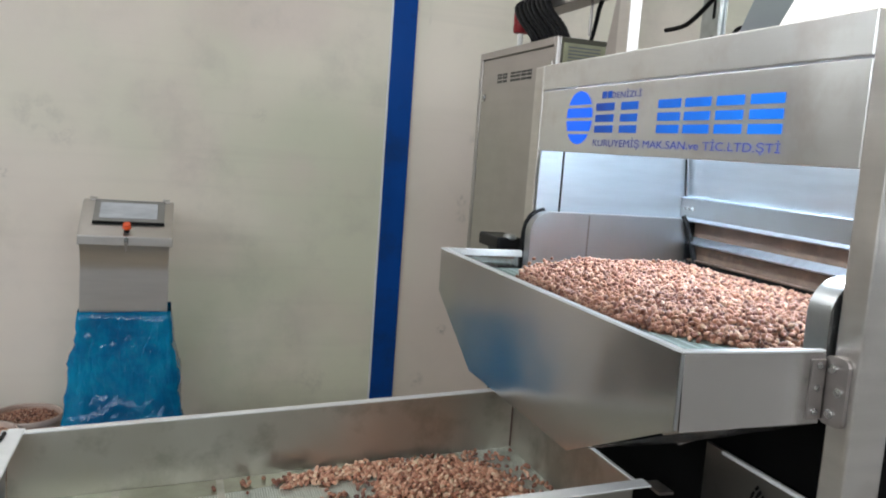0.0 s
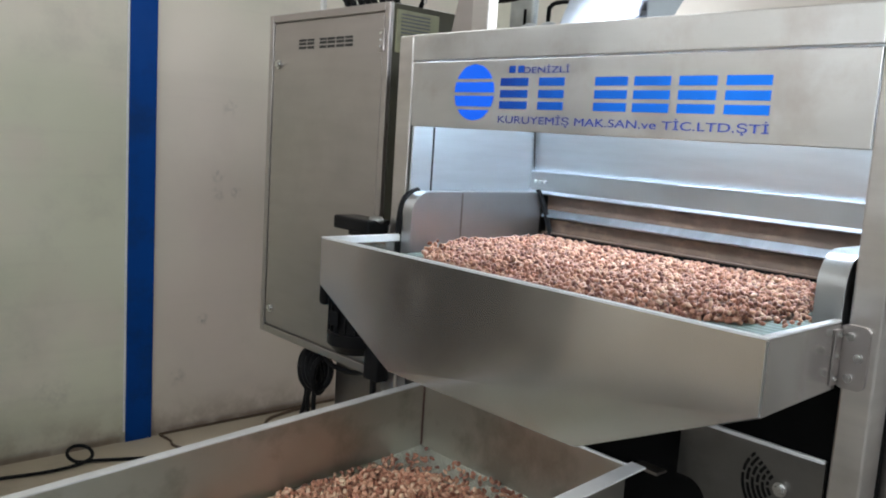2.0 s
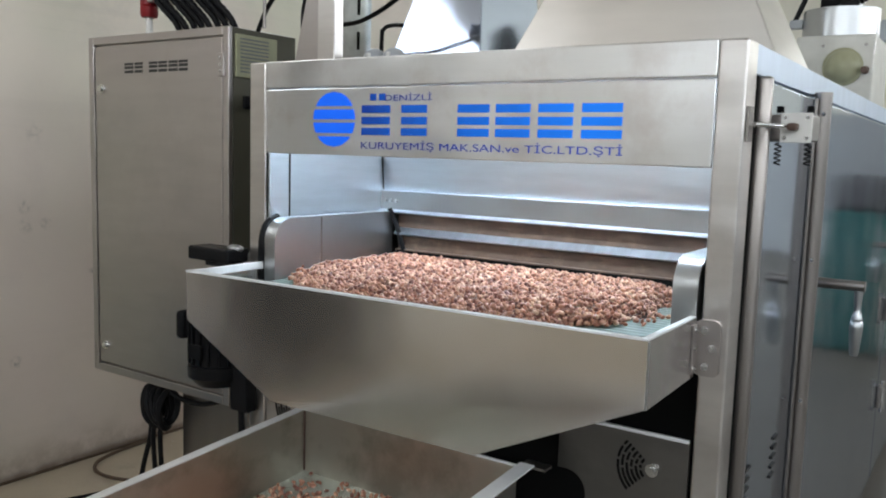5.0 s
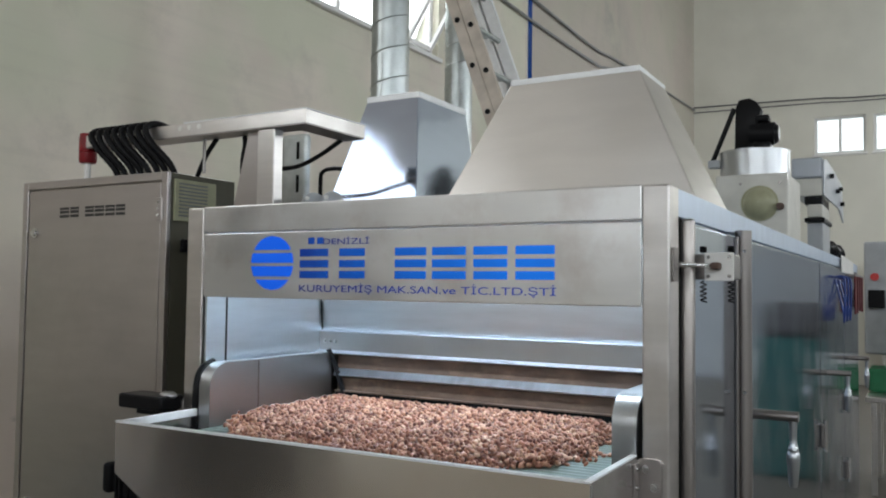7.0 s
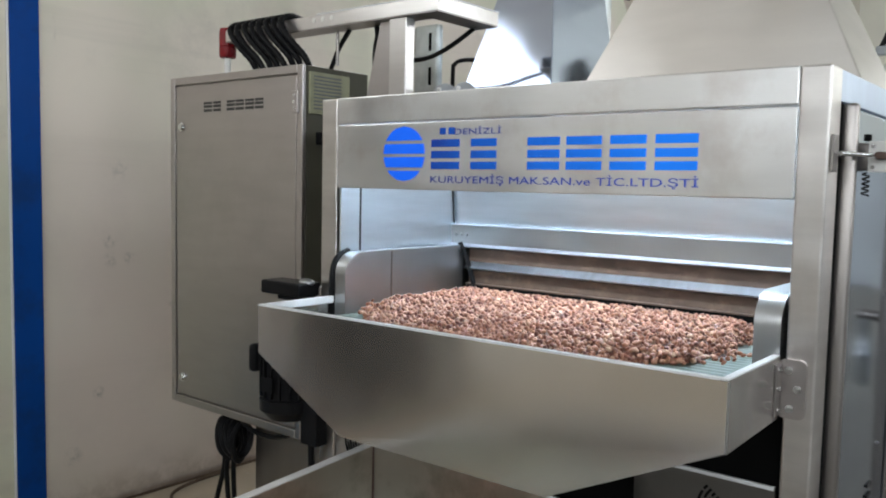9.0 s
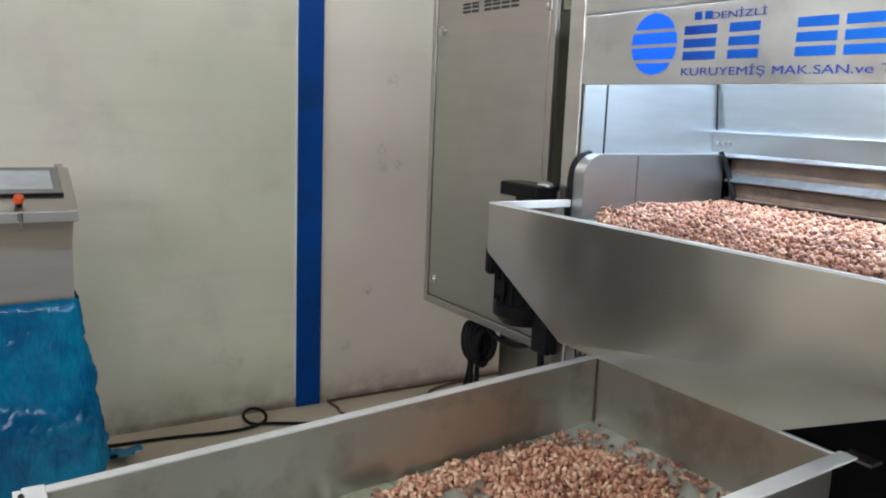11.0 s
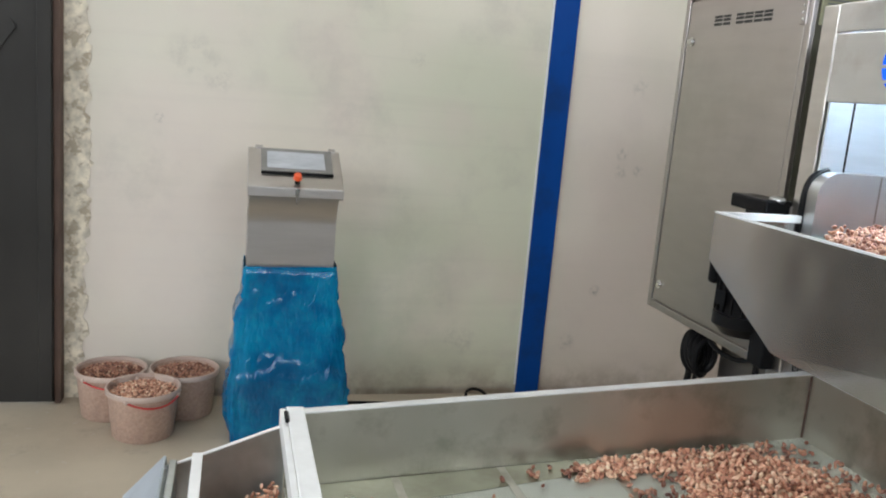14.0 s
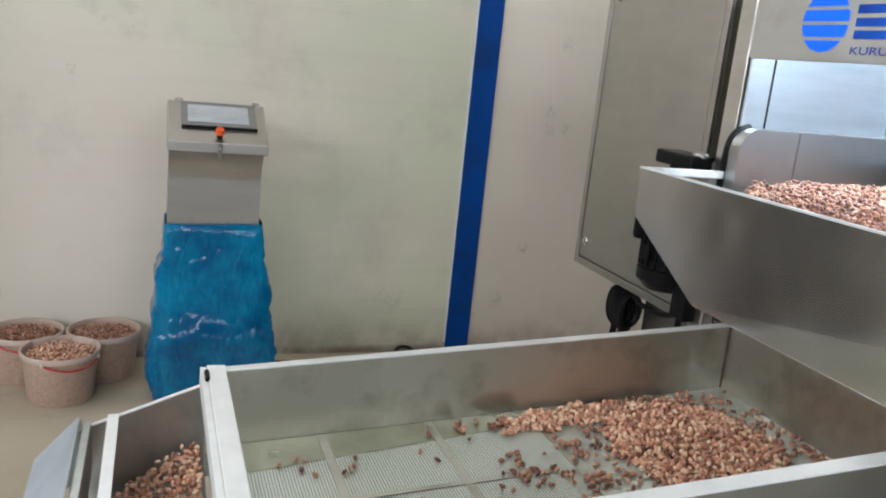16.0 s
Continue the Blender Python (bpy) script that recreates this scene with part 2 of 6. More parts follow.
BUCKET = mat("milky_bucket_plastic", (0.47, 0.33, 0.265), 0.35, 0.0, 0.14, 70, (1, 1, 1), 0.1, 80,
             second=(0.36, 0.22, 0.165), second_scale=60, second_amount=0.5, second_sharp=0.14)
BURNERGREY = mat("blue_grey_burner_paint", (0.40, 0.43, 0.47), 0.4, 0.2, 0.08, 8, second=(0.30, 0.32, 0.36), second_scale=6, second_amount=0.4)
# Cabinet side: its shade put into a dark olive colour
SIDESHADE = mat("shaded_cabinet_side", (0.10, 0.095, 0.07), 0.5, 0.0, 0.1, 6, spec=0.3)
GRILLE = mat("olive_filter_plastic", (0.34, 0.34, 0.22), 0.5, 0.0, 0.08, 30)
RIMPL = mat("milky_bucket_rim", (0.53, 0.41, 0.35), 0.35, 0.0, 0.06, 20)
# Dark underlayer: the shade between the nuts put into its colour
NUTSHADE = mat("dark_nut_underlayer", (0.09, 0.04, 0.025), 0.6, 0.0, 0.35, 90, (1, 1, 1), 0.5, 120)

# painted cream plaster wall: green and pink clouds, smudges, a dirty foot, painted-in light
WALL, t, p, link = node_material("stained_and_shaded_wall")
co = t.nodes.new("ShaderNodeTexCoord")


def noise_node(scale, detail=6.0, rough=0.55, stretch=None):
    n = t.nodes.new("ShaderNodeTexNoise")
    n.inputs["Scale"].default_value, n.inputs["Detail"].default_value, n.inputs["Roughness"].default_value = scale, detail, rough
    if stretch:
        mp = t.nodes.new("ShaderNodeMapping")
        mp.inputs["Scale"].default_value = stretch
        link(co.outputs["Object"], mp.inputs[0])
        link(mp.outputs[0], n.inputs["Vector"])
    else:
        link(co.outputs["Object"], n.inputs["Vector"])
    return n.outputs["Fac"]


def stepped(fac, a, b):
    r = t.nodes.new("ShaderNodeMapRange")
    r.interpolation_type = "SMOOTHSTEP"
    r.inputs["From Min"].default_value, r.inputs["From Max"].default_value = a, b
    link(fac, r.inputs["Value"])
    return r.outputs[0]


def scaled(fac, k):
    m = t.nodes.new("ShaderNodeMath")
    m.operation = "MULTIPLY"
    link(fac, m.inputs[0])
    if isinstance(k, float):
        m.inputs[1].default_value = k
    else:
        link(k, m.inputs[1])
    return m.outputs[0]


def mixed(fac, a, b):
    m = t.nodes.new("ShaderNodeMixRGB")
    link(fac, m.inputs[0])
    for n, c in ((1, a), (2, b)):
        if isinstance(c, tuple):
            m.inputs[n].default_value = (*c, 1)
        else:
            link(c, m.inputs[n])
    return m.outputs[0]


# Greenish tone of this mix stands in for tinted light on the wall
c = mixed(stepped(noise_node(0.8, 3.0), 0.38, 0.62), (0.73, 0.665, 0.575), (0.635, 0.635, 0.505))
c = mixed(scaled(stepped(noise_node(0.9, 4.0), 0.48, 0.66), 0.7), c, (0.67, 0.575, 0.52))
c = mixed(scaled(stepped(noise_node(2.6, 8.0, 0.65), 0.50, 0.74), 0.34), c, (0.44, 0.41, 0.37))
c = mixed(scaled(stepped(noise_node(9.0, 8.0, 0.7, (1, 1, 0.35)), 0.66, 0.80), 0.35), c, (0.36, 0.33, 0.29))
c = mixed(scaled(stepped(noise_node(2.2, 4.0, 0.6, (0.25, 0.25, 7.0)), 0.50, 0.70), 0.16), c, (0.50, 0.47, 0.40))
sep = t.nodes.new("ShaderNodeSeparateXYZ")
link(co.outputs["Object"], sep.inputs[0])
c = mixed(scaled(scaled(stepped(sep.outputs["X"], 1.98, 2.09), stepped(sep.outputs["Z"], 2.1, 1.5)), 0.65), c, (0.69, 0.595, 0.55))
c = mixed(scaled(stepped(sep.outputs["X"], 1.1, 0.2), 0.5), c, (0.74, 0.665, 0.60))
# Far bay darkened: the dimmer light there is put into the paint
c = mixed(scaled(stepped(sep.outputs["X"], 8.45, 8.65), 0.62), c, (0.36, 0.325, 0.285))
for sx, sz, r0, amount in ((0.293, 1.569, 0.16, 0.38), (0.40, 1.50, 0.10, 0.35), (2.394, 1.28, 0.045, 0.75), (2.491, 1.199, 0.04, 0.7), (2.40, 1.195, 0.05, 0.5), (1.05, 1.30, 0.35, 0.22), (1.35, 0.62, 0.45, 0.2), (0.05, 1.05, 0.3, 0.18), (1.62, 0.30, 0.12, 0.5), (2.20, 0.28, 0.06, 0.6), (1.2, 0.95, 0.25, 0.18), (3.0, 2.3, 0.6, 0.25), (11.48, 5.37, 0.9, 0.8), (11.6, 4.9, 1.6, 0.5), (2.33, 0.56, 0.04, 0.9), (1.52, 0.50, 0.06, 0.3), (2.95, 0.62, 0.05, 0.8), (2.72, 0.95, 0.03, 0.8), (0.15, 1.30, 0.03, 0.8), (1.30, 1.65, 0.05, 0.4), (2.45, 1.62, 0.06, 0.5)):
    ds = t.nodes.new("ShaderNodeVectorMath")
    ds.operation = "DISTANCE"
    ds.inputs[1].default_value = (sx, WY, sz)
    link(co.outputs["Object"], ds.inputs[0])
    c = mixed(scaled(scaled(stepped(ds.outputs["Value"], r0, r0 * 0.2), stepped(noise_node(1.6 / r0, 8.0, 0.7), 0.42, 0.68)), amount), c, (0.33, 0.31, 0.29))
# Green glow beside the blue film, put into the wall's colour
gd = t.nodes.new("ShaderNodeVectorMath")
gd.operation = "DISTANCE"
gd.inputs[1].default_value = (1.2, WY, 0.45)
link(co.outputs["Object"], gd.inputs[0])
c = mixed(scaled(scaled(stepped(gd.outputs["Value"], 0.62, 0.1), stepped(noise_node(2.0, 4.0), 0.3, 0.6)), 0.5), c, (0.50, 0.56, 0.40))
foot = stepped(sep.outputs["Z"], 0.22, 0.02)
c = mixed(scaled(scaled(foot, stepped(noise_node(5.0, 8.0, 0.7), 0.36, 0.62)), 0.55), c, (0.30, 0.24, 0.18))
c = mixed(scaled(scaled(stepped(sep.outputs["Z"], 0.05, 0.012), stepped(noise_node(3.0, 6.0, 0.6, (1, 1, 0.3)), 0.30, 0.5)), 0.7), c, (0.15, 0.095, 0.065))
link(c, p.inputs["Base Color"])
p.inputs["Roughness"].default_value = 0.62
bp = t.nodes.new("ShaderNodeBump")
bp.inputs["Strength"].default_value, bp.inputs["Distance"].default_value = 0.25, 0.006
link(noise_node(7.0, 5.0), bp.inputs["Height"])
link(bp.outputs[0], p.inputs["Normal"])

# Unseen south wall, dark so the steel mirrors a darker hall
DIMWALL = mat("dim_unseen_wall", (0.115, 0.13, 0.15), 0.6, 0.0, 0.1, 2.0, second=(0.09, 0.09, 0.09), second_scale=1.5, second_amount=0.5)
EASTWALL = mat("white_end_wall_paint", (0.78, 0.77, 0.69), 0.65, 0.0, 0.05, 1.2, second=(0.64, 0.63, 0.55), second_scale=0.9, second_amount=0.5, second_sharp=0.35)
# Pale tone chosen to brighten what the oven flank mirrors
PALEGREY = mat("pale_reflected_panel", (0.56, 0.585, 0.60), 0.5, 0.0, 0.06, 2.0, second=(0.52, 0.54, 0.55), second_scale=1.2, second_amount=0.5)
# Unseen west wall; its grey is set by the steel's reflections
GREYWALL = mat("grey_wall_paint", (0.40, 0.40, 0.395), 0.6, 0.0, 0.08, 2.0, second=(0.30, 0.30, 0.295), second_scale=1.5, second_amount=0.5)

# concrete floor, dusty and worn, its southern part darkened
FLOOR, t, p, link = node_material("worn_darkened_concrete")
co = t.nodes.new("ShaderNodeTexCoord")
c = mixed(stepped(noise_node(1.1, 6.0), 0.35, 0.65), (0.425, 0.36, 0.275), (0.545, 0.465, 0.355))
c = mixed(scaled(stepped(noise_node(4.5, 8.0, 0.7), 0.55, 0.75), 0.5), c, (0.22, 0.19, 0.155))
c = mixed(scaled(stepped(noise_node(24.0, 6.0, 0.7), 0.61, 0.69), 0.7), c, (0.55, 0.52, 0.47))
# South part darkened in colour, to dim its reflection in the steel
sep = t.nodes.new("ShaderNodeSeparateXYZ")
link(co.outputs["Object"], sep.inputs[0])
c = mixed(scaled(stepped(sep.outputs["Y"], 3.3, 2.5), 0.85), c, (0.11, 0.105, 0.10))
link(c, p.inputs["Base Color"])
p.inputs["Roughness"].default_value = 0.55
bp = t.nodes.new("ShaderNodeBump")
bp.inputs["Strength"].default_value, bp.inputs["Distance"].default_value = 0.3, 0.004
link(noise_node(30.0, 6.0), bp.inputs["Height"])
link(bp.outputs[0], p.inputs["Normal"])

# nuts: each in its own shade between dark red skin and pale kernel
NUT, t, p, link = node_material("red_skinned_nuts")
gi = t.nodes.new("ShaderNodeNewGeometry")
rp = t.nodes.new("ShaderNodeValToRGB")
el = rp.color_ramp.elements
el[0].position, el[0].color = 0.0, (0.10, 0.034, 0.024, 1)
el[1].position, el[1].color = 1.0, (0.66, 0.46, 0.33, 1)
for pos, col in ((0.25, (0.215, 0.083, 0.055, 1)), (0.62, (0.38, 0.172, 0.112, 1)), (0.90, (0.51, 0.285, 0.185, 1))):
    e = el.new(pos)
    e.color = col
link(gi.outputs["Random Per Island"], rp.inputs[0])
co = t.nodes.new("ShaderNodeTexCoord")
c = mixed(scaled(stepped(noise_node(160.0, 3.0), 0.5, 0.7), 0.45), rp.outputs[0], (0.45, 0.245, 0.14))
link(c, p.inputs["Base Color"])
p.inputs["Specular IOR Level"].default_value = 0.55
p.inputs["Roughness"].default_value = 0.36

TANNUT, t, p, link = node_material("lighter_tan_nuts")
gi = t.nodes.new("ShaderNodeNewGeometry")
rp = t.nodes.new("ShaderNodeValToRGB")
el = rp.color_ramp.elements
el[0].position, el[0].color = 0.0, (0.16, 0.055, 0.034, 1)
el[1].position, el[1].color = 1.0, (0.86, 0.68, 0.49, 1)
for pos, col in ((0.2, (0.42, 0.175, 0.11, 1)), (0.6, (0.72, 0.385, 0.26, 1)), (0.88, (0.82, 0.56, 0.40, 1))):
    e = el.new(pos)
    e.color = col
link(gi.outputs["Random Per Island"], rp.inputs[0])
co = t.nodes.new("ShaderNodeTexCoord")
c = mixed(scaled(stepped(noise_node(160.0, 3.0), 0.5, 0.7), 0.45), rp.outputs[0], (0.60, 0.40, 0.25))
link(c, p.inputs["Base Color"])
p.inputs["Roughness"].default_value = 0.42

# perforated sheet of the sieve: rows of fine holes
SIEVE, t, p, link = node_material("perforated_sieve_sheet")
co = t.nodes.new("ShaderNodeTexCoord")
vo = t.nodes.new("ShaderNodeTexVoronoi")
vo.voronoi_dimensions = "2D"
vo.inputs["Scale"].default_value, vo.inputs["Randomness"].default_value = 180.0, 0.12
link(co.outputs["Object"], vo.inputs["Vector"])
c = mixed(stepped(vo.outputs["Distance"], 0.26, 0.40), (0.16, 0.18, 0.15), (0.68, 0.71, 0.65))
c = mixed(scaled(stepped(noise_node(5.0, 7.0), 0.5, 0.7), 0.4), c, (0.44, 0.44, 0.36))
link(c, p.inputs["Base Color"])
p.inputs["Metallic"].default_value, p.inputs["Roughness"].default_value = 0.5, 0.4

# wire belt of the oven
BELT, t, p, link = node_material("wire_mesh_belt")
co = t.nodes.new("ShaderNodeTexCoord")
wv = t.nodes.new("ShaderNodeTexWave")
wv.inputs["Scale"].default_value, wv.inputs["Distortion"].default_value = 13.0, 0.5
link(co.outputs["Object"], wv.inputs["Vector"])
c = mixed(stepped(wv.outputs["Fac"], 0.72, 0.95), (0.075, 0.105, 0.09), (0.26, 0.32, 0.285))
link(c, p.inputs["Base Color"])
p.inputs["Metallic"].default_value, p.inputs["Roughness"].default_value = 0.15, 0.45

# blue plastic film
FILM, t, p, link = node_material("blue_plastic_film")
co = t.nodes.new("ShaderNodeTexCoord")
c = mixed(stepped(noise_node(4.0, 6.0, 0.65), 0.36, 0.64), (0.0, 0.085, 0.225), (0.0, 0.20, 0.385))
c = mixed(scaled(stepped(noise_node(13.0, 6.0, 0.7, (1, 1, 0.5)), 0.56, 0.70), 0.45), c, (0.01, 0.29, 0.48))
link(c, p.inputs["Base Color"])
p.inputs["Roughness"].default_value = 0.13
p.inputs["Specular IOR Level"].default_value = 0.33
bp = t.nodes.new("ShaderNodeBump")
bp.inputs["Strength"].default_value, bp.inputs["Distance"].default_value = 1.0, 0.022


def crease(scale, stretch):
    """Sharp folds: the distance of a noise from its middle."""
    a = t.nodes.new("ShaderNodeMath")
    a.operation = "SUBTRACT"
    a.inputs[1].default_value = 0.5
    link(noise_node(scale, 2.0, 0.5, stretch), a.inputs[0])
    b = t.nodes.new("ShaderNodeMath")
    b.operation = "ABSOLUTE"
    link(a.outputs[0], b.inputs[0])
    return b.outputs[0]


fold = t.nodes.new("ShaderNodeMath")
fold.operation = "ADD"
link(crease(7.0, (1, 1, 0.8)), fold.inputs[0])
link(scaled(crease(19.0, (1.2, 1.2, 0.5)), 0.45), fold.inputs[1])
link(fold.outputs[0], bp.inputs["Height"])
link(bp.outputs[0], p.inputs["Normal"])

# window glass and the bright sky behind it
GLASS = mat("window_glass", (0.9, 0.93, 0.93), 0.05, 0.0, 0.01, 3, transmission=1.0)
SKYCARD, t, p, link = node_material("hazy_sky")
p.inputs["Base Color"].default_value = (0.8, 0.85, 0.9, 1)
p.inputs["Emission Color"].default_value = (0.93, 0.97, 1.0, 1)
p.inputs["Emission Strength"].default_value = 1.5


# ---- building helpers ----
def thing(name, at, label, category, group="", kind=""):
    """An empty at its base that carries the parts of a thing."""
    ob = new(name)
    ob.empty_display_size = 0.05
    ob.location = at
    return tagged(ob, label, category, group, kind)


def base_of(ob):
    v = Vector((0, 0, 0))
    while ob:
        v += ob.location
        ob = ob.parent
    return v


def part(name, bm, material, parent=None, label="", smooth=False):
    """Links a bmesh, drawn in world metres, as one mesh under a thing or a part."""
    if parent:
        bmesh.ops.translate(bm, verts=bm.verts, vec=-base_of(parent))
    me = bpy.data.meshes.new(name)
    bmesh.ops.recalc_face_normals(bm, faces=bm.faces)
    for f in bm.faces:
        f.smooth = smooth
    bm.to_mesh(me)
    bm.free()
    me.materials.append(material)
    if smooth:
        me.set_sharp_from_angle(angle=radians(40))
    ob = new(name, me)
    if parent:
        ob.parent = parent
    if label:
        ob["label"] = label
    return ob


def solo(name, bm, material, at, label, category, group="", kind="", smooth=False):
    """A thing of one mesh with its origin at its base."""
    bmesh.ops.translate(bm, verts=bm.verts, vec=-Vector(at))
    ob = part(name, bm, material, None, "", smooth)
    ob.location = at
    return tagged(ob, label, category, group, kind)


def B():
    return bmesh.new()


def box(bm, x0, x1, y0, y1, z0, z1, bevel=0.0, seg=2, m=None):
    r = bmesh.ops.create_cube(bm, size=1.0)
    vs = r["verts"]
    for v in vs:
        v.co = Vector(((x0 + x1) / 2 + v.co.x * (x1 - x0), (y0 + y1) / 2 + v.co.y * (y1 - y0), (z0 + z1) / 2 + v.co.z * (z1 - z0)))
    if m is not None:
        for v in vs:
            v.co = m @ v.co
    if bevel:
        es = list({e for v in vs for e in v.link_edges})
        bmesh.ops.bevel(bm, geom=es, offset=bevel, segments=seg, affect="EDGES", profile=0.5)
    return bm


def cyl(bm, p0, p1, r0, r1=None, seg=20, caps=True):
    p0, p1 = Vector(p0), Vector(p1)
    d = p1 - p0
    m = Matrix.Translation((p0 + p1) / 2) @ d.to_track_quat("Z", "Y").to_matrix().to_4x4()
    bmesh.ops.create_cone(bm, cap_ends=caps, segments=seg, radius1=r0, radius2=r0 if r1 is None else r1, depth=d.length, matrix=m)
    return bm


def ball(bm, at, r, sx=1, sy=1, sz=1, seg=14):
    bmesh.ops.create_uvsphere(bm, u_segments=seg, v_segments=max(6, seg // 2), radius=r,
                              matrix=Matrix.Translation(at) @ Matrix.Diagonal((sx, sy, sz, 1)))
    return bm


def curve_points(pts, n=8):
    pts = [Vector(q) for q in pts]
    out = []
    for i in range(len(pts) - 1):
        a, b, c2, d = pts[max(i - 1, 0)], pts[i], pts[i + 1], pts[min(i + 2, len(pts) - 1)]
        for k in range(n):
            s = k / n
            out.append(0.5 * ((2 * b) + (c2 - a) * s + (2 * a - 5 * b + 4 * c2 - d) * s * s + (3 * b - a - 3 * c2 + d) * s ** 3))
    return out + [pts[-1]]


def hose(bm, pts, r, seg=8, n=8, ribs=0.0):
    """A round hose swept along a smooth line; ribs: depth of its corrugation."""
    line = curve_points(pts, n)
    rings = []
    side = None
    for i, q in enumerate(line):
        d = (line[min(i + 1, len(line) - 1)] - line[max(i - 1, 0)]).normalized()
        if side is None:
            side = d.orthogonal().normalized()
        side = (side - d * side.dot(d)).normalized()
        up = d.cross(side)
        rr = r + (ribs if i % 2 else -ribs)
        rings.append([bm.verts.new(q + (side * math.cos(2 * math.pi * k / seg) + up * math.sin(2 * math.pi * k / seg)) * rr) for k in range(seg)])
    for a, b in zip(rings, rings[1:]):
        for k in range(seg):
            bm.faces.new((a[k], a[(k + 1) % seg], b[(k + 1) % seg], b[k]))
    bm.faces.new(rings[0][::-1])
    bm.faces.new(rings[-1])
    return bm


def sheet(bm, pts, thick, direction):
    """A flat polygon of points given thickness along a direction."""
    d = Vector(direction).normalized() * thick
    a = [bm.verts.new(Vector(q)) for q in pts]
    b = [bm.verts.new(Vector(q) + d) for q in pts]
    bm.faces.new(a)
    bm.faces.new(b[::-1])
    for i in range(len(pts)):
        j = (i + 1) % len(pts)
        bm.faces.new((a[i], b[i], b[j], a[j]))
    return bm


def lathe(bm, at, profile, seg=28, axis="z"):
    """Turns a profile of (radius, height) round an upright axis."""
    rings = []
    for r, h in profile:
        rings.append([bm.verts.new(Vector((at[0] + r * math.cos(2 * math.pi * k / seg), at[1] + r * math.sin(2 * math.pi * k / seg), at[2] + h))) for k in range(seg)])
    for a, b in zip(rings, rings[1:]):
        for k in range(seg):
            bm.faces.new((a[k], a[(k + 1) % seg], b[(k + 1) % seg], b[k]))
    return bm


def bolt(name, at, normal, r, parent, material=None):
    n = Vector(normal)
    bm = B()
    cyl(bm, Vector(at), Vector(at) + n * r * 0.45, r * 1.25, r * 1.2, 14)
    cyl(bm, Vector(at) + n * r * 0.4, Vector(at) + n * r * 1.1, r * 0.85, r * 0.7, 6)
    return part(name, bm, material or PLAIN, parent, "", True)


def heap_of_nuts(name, places, seed, label, at, half=0.0070, material=None):
    """Many nuts as one object: squashed balls, each turned its own way."""
    rng = np.random.default_rng(seed)
    bm = B()
    bmesh.ops.create_icosphere(bm, subdivisions=2, radius=1.0)
    ico = np.array([v.co[:] for v in bm.verts])
    tri = np.array([[v.index for v in f.verts] for f in bm.faces])
    bm.free()
    n = len(places)
    q = rng.normal(size=(n, 4))
    q /= np.linalg.norm(q, axis=1)[:, None]
    w, x, y, z = q.T
    rot = np.stack([np.stack([1 - 2 * (y * y + z * z), 2 * (x * y - z * w), 2 * (x * z + y * w)], -1),
                    np.stack([2 * (x * y + z * w), 1 - 2 * (x * x + z * z), 2 * (y * z - x * w)], -1),
                    np.stack([2 * (x * z - y * w), 2 * (y * z + x * w), 1 - 2 * (x * x + y * y)], -1)], 1)
    size = half * rng.uniform(0.82, 1.12, (n, 1)) * np.stack([np.ones(n), rng.uniform(0.55, 0.68, n), rng.uniform(0.52, 0.64, n)], -1)
    pts = np.einsum("nij,nvj->nvi", rot, ico[None] * size[:, None]) + (np.asarray(places) - np.array(at))[:, None]
    faces = (tri[None] + (np.arange(n) * len(ico))[:, None, None]).reshape(-1)
    me = bpy.data.meshes.new(name)
    me.vertices.add(n * len(ico))
    me.vertices.foreach_set("co", pts.reshape(-1).astype(np.float32))
    me.loops.add(len(faces))
    me.loops.foreach_set("vertex_index", faces.astype(np.int32))
    me.polygons.add(len(faces) // 3)
    me.polygons.foreach_set("loop_start", np.arange(0, len(faces), 3, dtype=np.int32))
    me.polygons.foreach_set("loop_total", np.full(len(faces) // 3, 3, dtype=np.int32))
    me.polygons.foreach_set("use_smooth", np.ones(len(faces) // 3, dtype=bool))
    me.update(calc_edges=True)
    me.materials.append(material or NUT)
    ob = new(name, me)
    ob.location = at
    return tagged(ob, label, "nuts", kind="stuff")


def surface(bm, f, xs, ys):
    """A height field over a grid, with a flat underside left open."""
    grid = [[bm.verts.new((x, y, f(x, y))) for y in ys] for x in xs]
    for i in range(len(xs) - 1):
        for j in range(len(ys) - 1):
            bm.faces.new((grid[i][j], grid[i + 1][j], grid[i + 1][j + 1], grid[i][j + 1]))
    return bm


# ---- the hall ----


def wall_with_openings(name, along, plane, depth, span, holes, label, paint=None):
    """A wall of blocks round its openings; along: the axis that it runs on; holes: (from, to, bottom, top)."""
    bm = B()
    cuts = sorted({span[0], span[1], *[h[0] for h in holes], *[h[1] for h in holes]})
    for a, b in zip(cuts, cuts[1:]):
        mid = (a + b) / 2
        z = 0.0
        for h in sorted((h for h in holes if h[0] < mid < h[1]), key=lambda h: h[2]):
            if h[2] > z:
                _wall_block(bm, along, a, b, plane, depth, z, h[2])
            z = h[3]
        if z < TOP:
            _wall_block(bm, along, a, b, plane, depth, z, TOP)
    bmesh.ops.remove_doubles(bm, verts=bm.verts, dist=1e-5)
    ob = part(name, bm, paint or WALL)
    return tagged(ob, label, "wall", kind="structure")


def _wall_block(bm, along, a, b, plane, depth, z0, z1):
    lo, hi = min(plane, plane + depth), max(plane, plane + depth)
    if along == "x":
        box(bm, a, b, lo, hi, z0, z1)
    else:
        box(bm, lo, hi, a, b, z0, z1)


